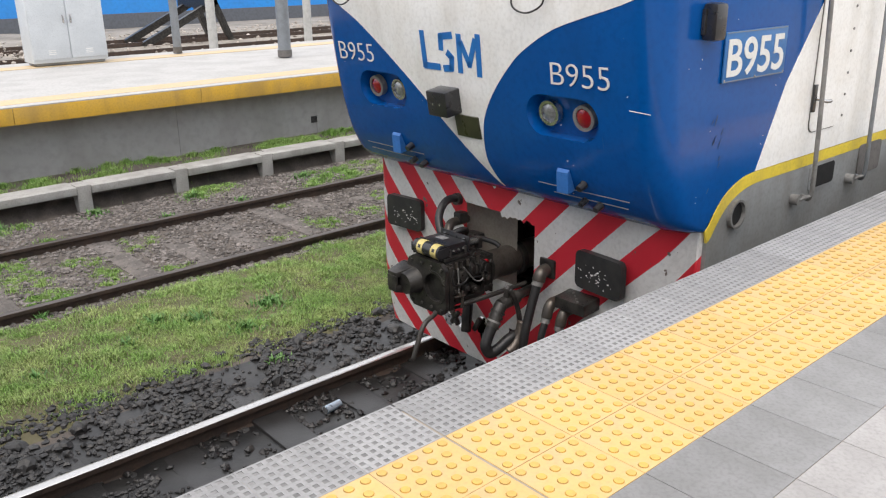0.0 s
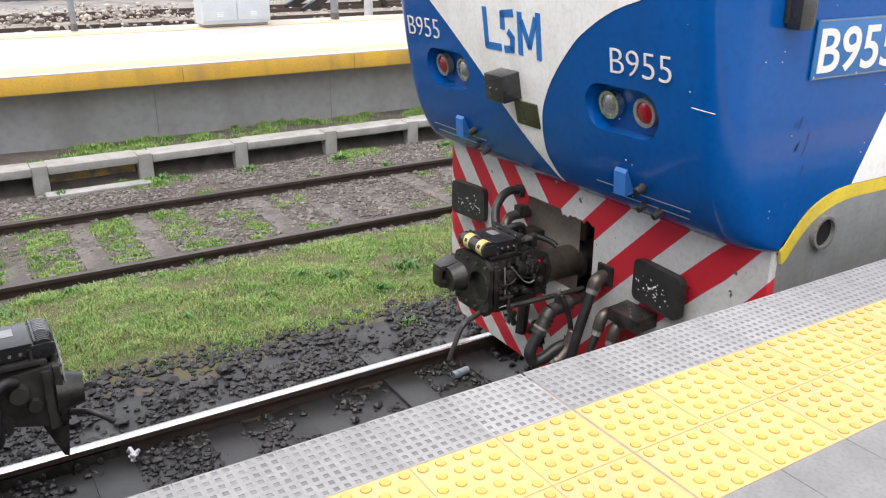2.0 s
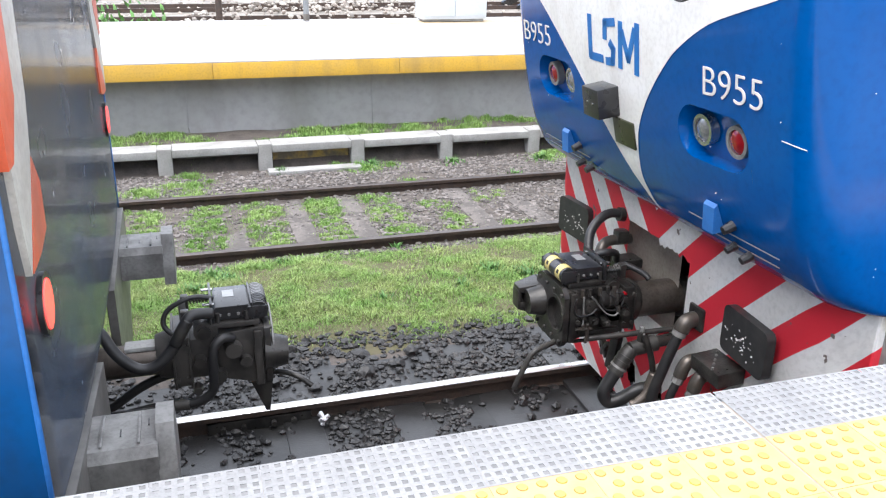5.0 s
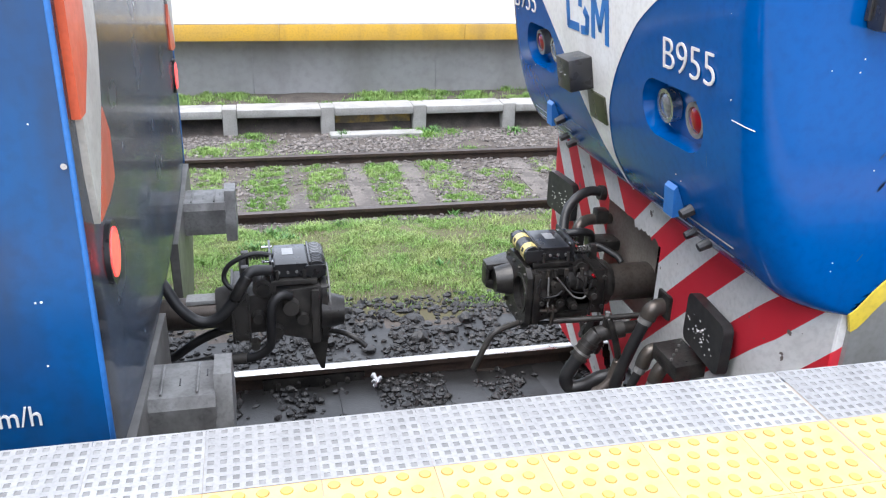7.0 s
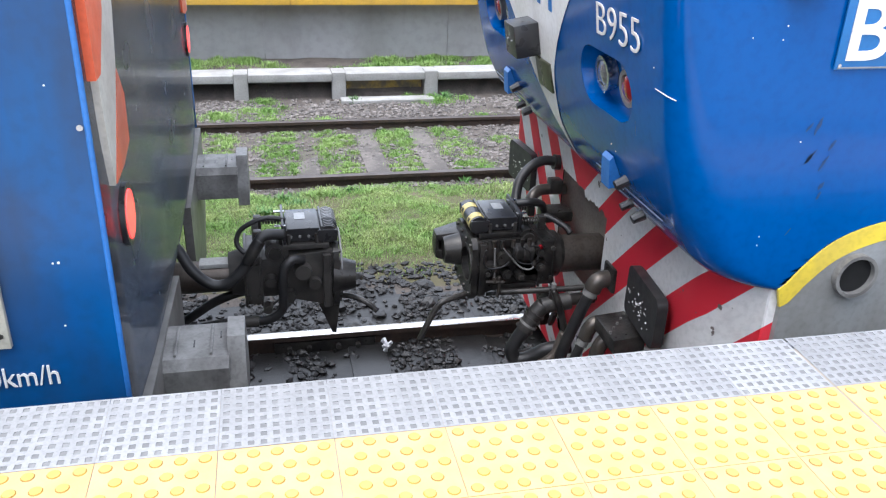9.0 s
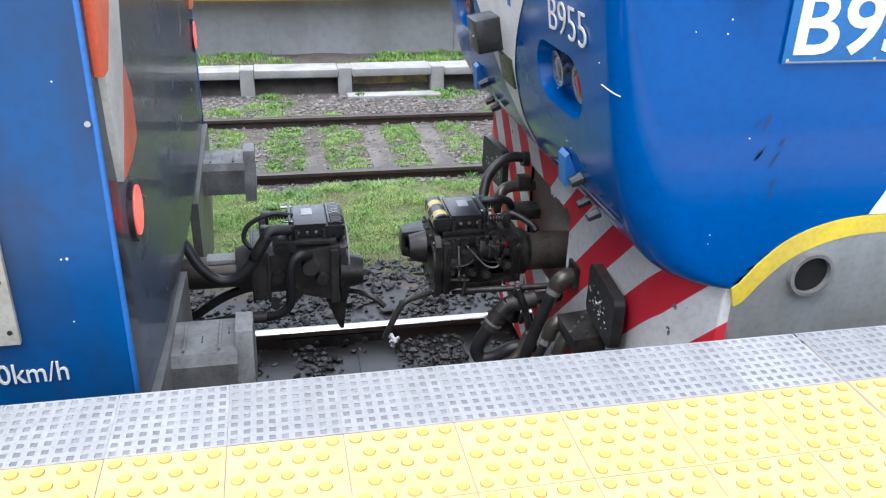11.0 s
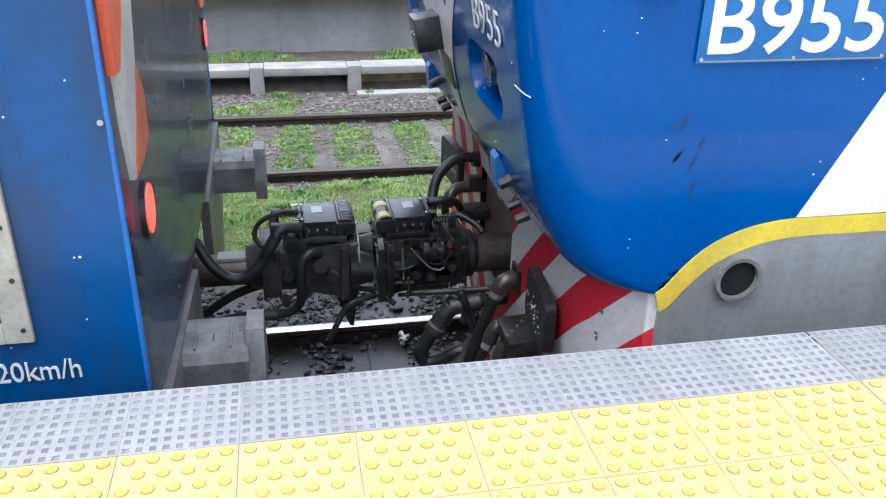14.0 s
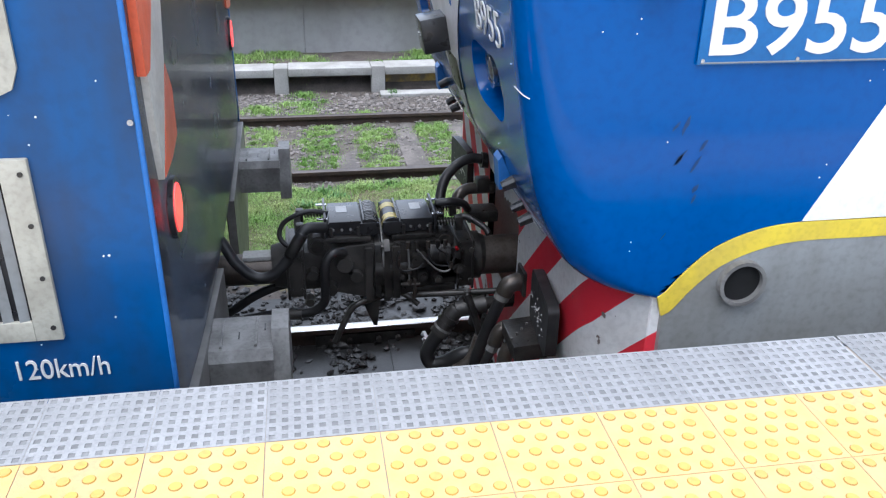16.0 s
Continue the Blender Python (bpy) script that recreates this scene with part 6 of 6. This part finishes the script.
# ---- litter on the track ----
def litter():
    e = thing("paper_scrap", 0.8, 2.62, -1.6, "crumpled white paper rag beside the rail", "litter")
    rng = np.random.default_rng(2)
    bm = bmesh.new()
    for k in range(5):
        c = Vector((0.8 + rng.uniform(-0.03, 0.03), 2.62 + rng.uniform(-0.02, 0.02), -1.585 + rng.uniform(-0.01, 0.05)))
        box(bm, c, (0.022, 0.012, 0.07), Euler(rng.uniform(-1.2, 1.2, 3)).to_matrix().to_4x4(), 0.004)
    part("scrap", bm, PAPER, e)
    e = thing("crushed_can", 2.92, 2.5, -1.62, "crushed pale blue drink can between the rails", "litter")
    part("can_body", cyl(bmesh.new(), (2.85, 2.48, -1.59), (2.98, 2.5, -1.59), 0.03, 0.026, seg=14), mat("pale_blue_can", (0.45, 0.55, 0.65), 0.3, 0.5), e)
    part("can_lid", cyl(bmesh.new(), (2.845, 2.48, -1.59), (2.85, 2.48, -1.59), 0.027, seg=14), STEEL, e)


litter()


# ---- platform tiles ----
def tile_mesh(name, sx, sy, kind):
    """One tile: ribbed grey (pits), yellow with domes, or plain."""
    me = bpy.data.meshes.new(name)
    bm = bmesh.new()
    g = 0.0004
    if kind == "pits":
        n = 9
        px, py = (sx - 2 * g) / n, (sy - 2 * g) / 8
        xs, ys = [g], [g]
        for k in range(n):
            xs += [g + px * (k + 0.24), g + px * (k + 0.76)]
        for k in range(8):
            ys += [g + py * (k + 0.24), g + py * (k + 0.76)]
        xs.append(sx - g)
        ys.append(sy - g)
        v = [[bm.verts.new((x, -y, 0)) for x in xs] for y in ys]
        for j in range(len(ys) - 1):
            for i in range(len(xs) - 1):
                q = (v[j][i], v[j][i + 1], v[j + 1][i + 1], v[j + 1][i])
                if i % 2 and j % 2:
                    w = [bm.verts.new((p.co.x, p.co.y, -0.0016)) for p in q]
                    bm.faces.new(w[::-1]).material_index = 1
                    for k in range(4):
                        bm.faces.new((q[k], w[k], w[(k + 1) % 4], q[(k + 1) % 4]))
                else:
                    bm.faces.new(q[::-1])
    else:
        a = [(g, -g), (sx - g, -g), (sx - g, -sy + g), (g, -sy + g)]
        t = [bm.verts.new((x + (0.0009 if x < sx / 2 else -0.0009), y + (-0.0009 if y > -sy / 2 else 0.0009), 0)) for x, y in a]
        b2 = [bm.verts.new((x, y, -0.012)) for x, y in a]
        bm.faces.new(t[::-1])
        for k in range(4):
            bm.faces.new((t[k], b2[k], b2[(k + 1) % 4], t[(k + 1) % 4]))
        if kind == "domes":
            for j in range(5):
                for i in range(5 - j % 2):
                    cx, cy = sx * (i + 0.5 + 0.5 * (j % 2)) / 5, -sy * (j + 0.5) / 5
                    lo = [bm.verts.new((cx + 0.0145 * math.cos(k * math.tau / 12), cy + 0.0145 * math.sin(k * math.tau / 12), 0.0002)) for k in range(12)]
                    hi = [bm.verts.new((cx + 0.0125 * math.cos(k * math.tau / 12), cy + 0.0125 * math.sin(k * math.tau / 12), 0.0026)) for k in range(12)]
                    bm.faces.new(hi).material_index = 1
                    # the dome's side takes a darker yellow than its top
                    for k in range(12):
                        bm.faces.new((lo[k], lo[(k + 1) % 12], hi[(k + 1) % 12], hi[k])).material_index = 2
    bmesh.ops.recalc_face_normals(bm, faces=bm.faces)
    bm.to_mesh(me)
    bm.free()
    return me


def tiles():
    top = bpy.data.objects["platform"]
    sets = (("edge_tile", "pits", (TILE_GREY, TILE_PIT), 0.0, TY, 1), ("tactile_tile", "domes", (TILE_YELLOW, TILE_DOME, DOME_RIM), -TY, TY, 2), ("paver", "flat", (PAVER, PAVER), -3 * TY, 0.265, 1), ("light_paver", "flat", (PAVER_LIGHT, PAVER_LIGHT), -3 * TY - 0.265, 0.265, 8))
    rng = np.random.default_rng(31)
    for name, kind, mats, y0, sy, rows in sets:
        me = tile_mesh(name, TX, sy, kind)
        for m in mats:
            me.materials.append(m)
        for j in range(rows):
            shift = 0.0 if j == 0 or kind == "domes" else TX * 0.5 * (j % 2)
            for i in range(-14, 30):
                ob = new(name, me)
                ob.parent = top
                ob.location = (i * TX + shift + (0.006 if i >= 6 else 0), y0 - j * sy, rng.uniform(-0.0003, 0.0003))
                ob.rotation_euler = (rng.uniform(-0.0008, 0.0008), rng.uniform(-0.0008, 0.0008), rng.uniform(-0.0015, 0.0015))


tiles()


def motions():
    """The locomotive rolls slowly up to the standing coach and couples."""
    ROLL = [(0.0, 2.768), (0.5, 2.589), (1.0, 2.422), (1.5, 2.260), (2.0, 2.116), (2.5, 2.007), (3.0, 1.896), (3.5, 1.781), (4.0, 1.675), (4.5, 1.553), (5.0, 1.431), (7.5, 0.825), (8.0, 0.729), (8.5, 0.655), (9.0, 0.611), (11.5, 0.338), (12.0, 0.277), (12.5, 0.222), (13.0, 0.168), (13.5, 0.122), (14.0, 0.083), (14.5, 0.034), (15.0, 0.000), (15.5, 0.000), (16.0, 0.000)]
    walk(loco, [(t, pose(4.0 + d, YC, RT)) for t, d in ROLL])


motions()
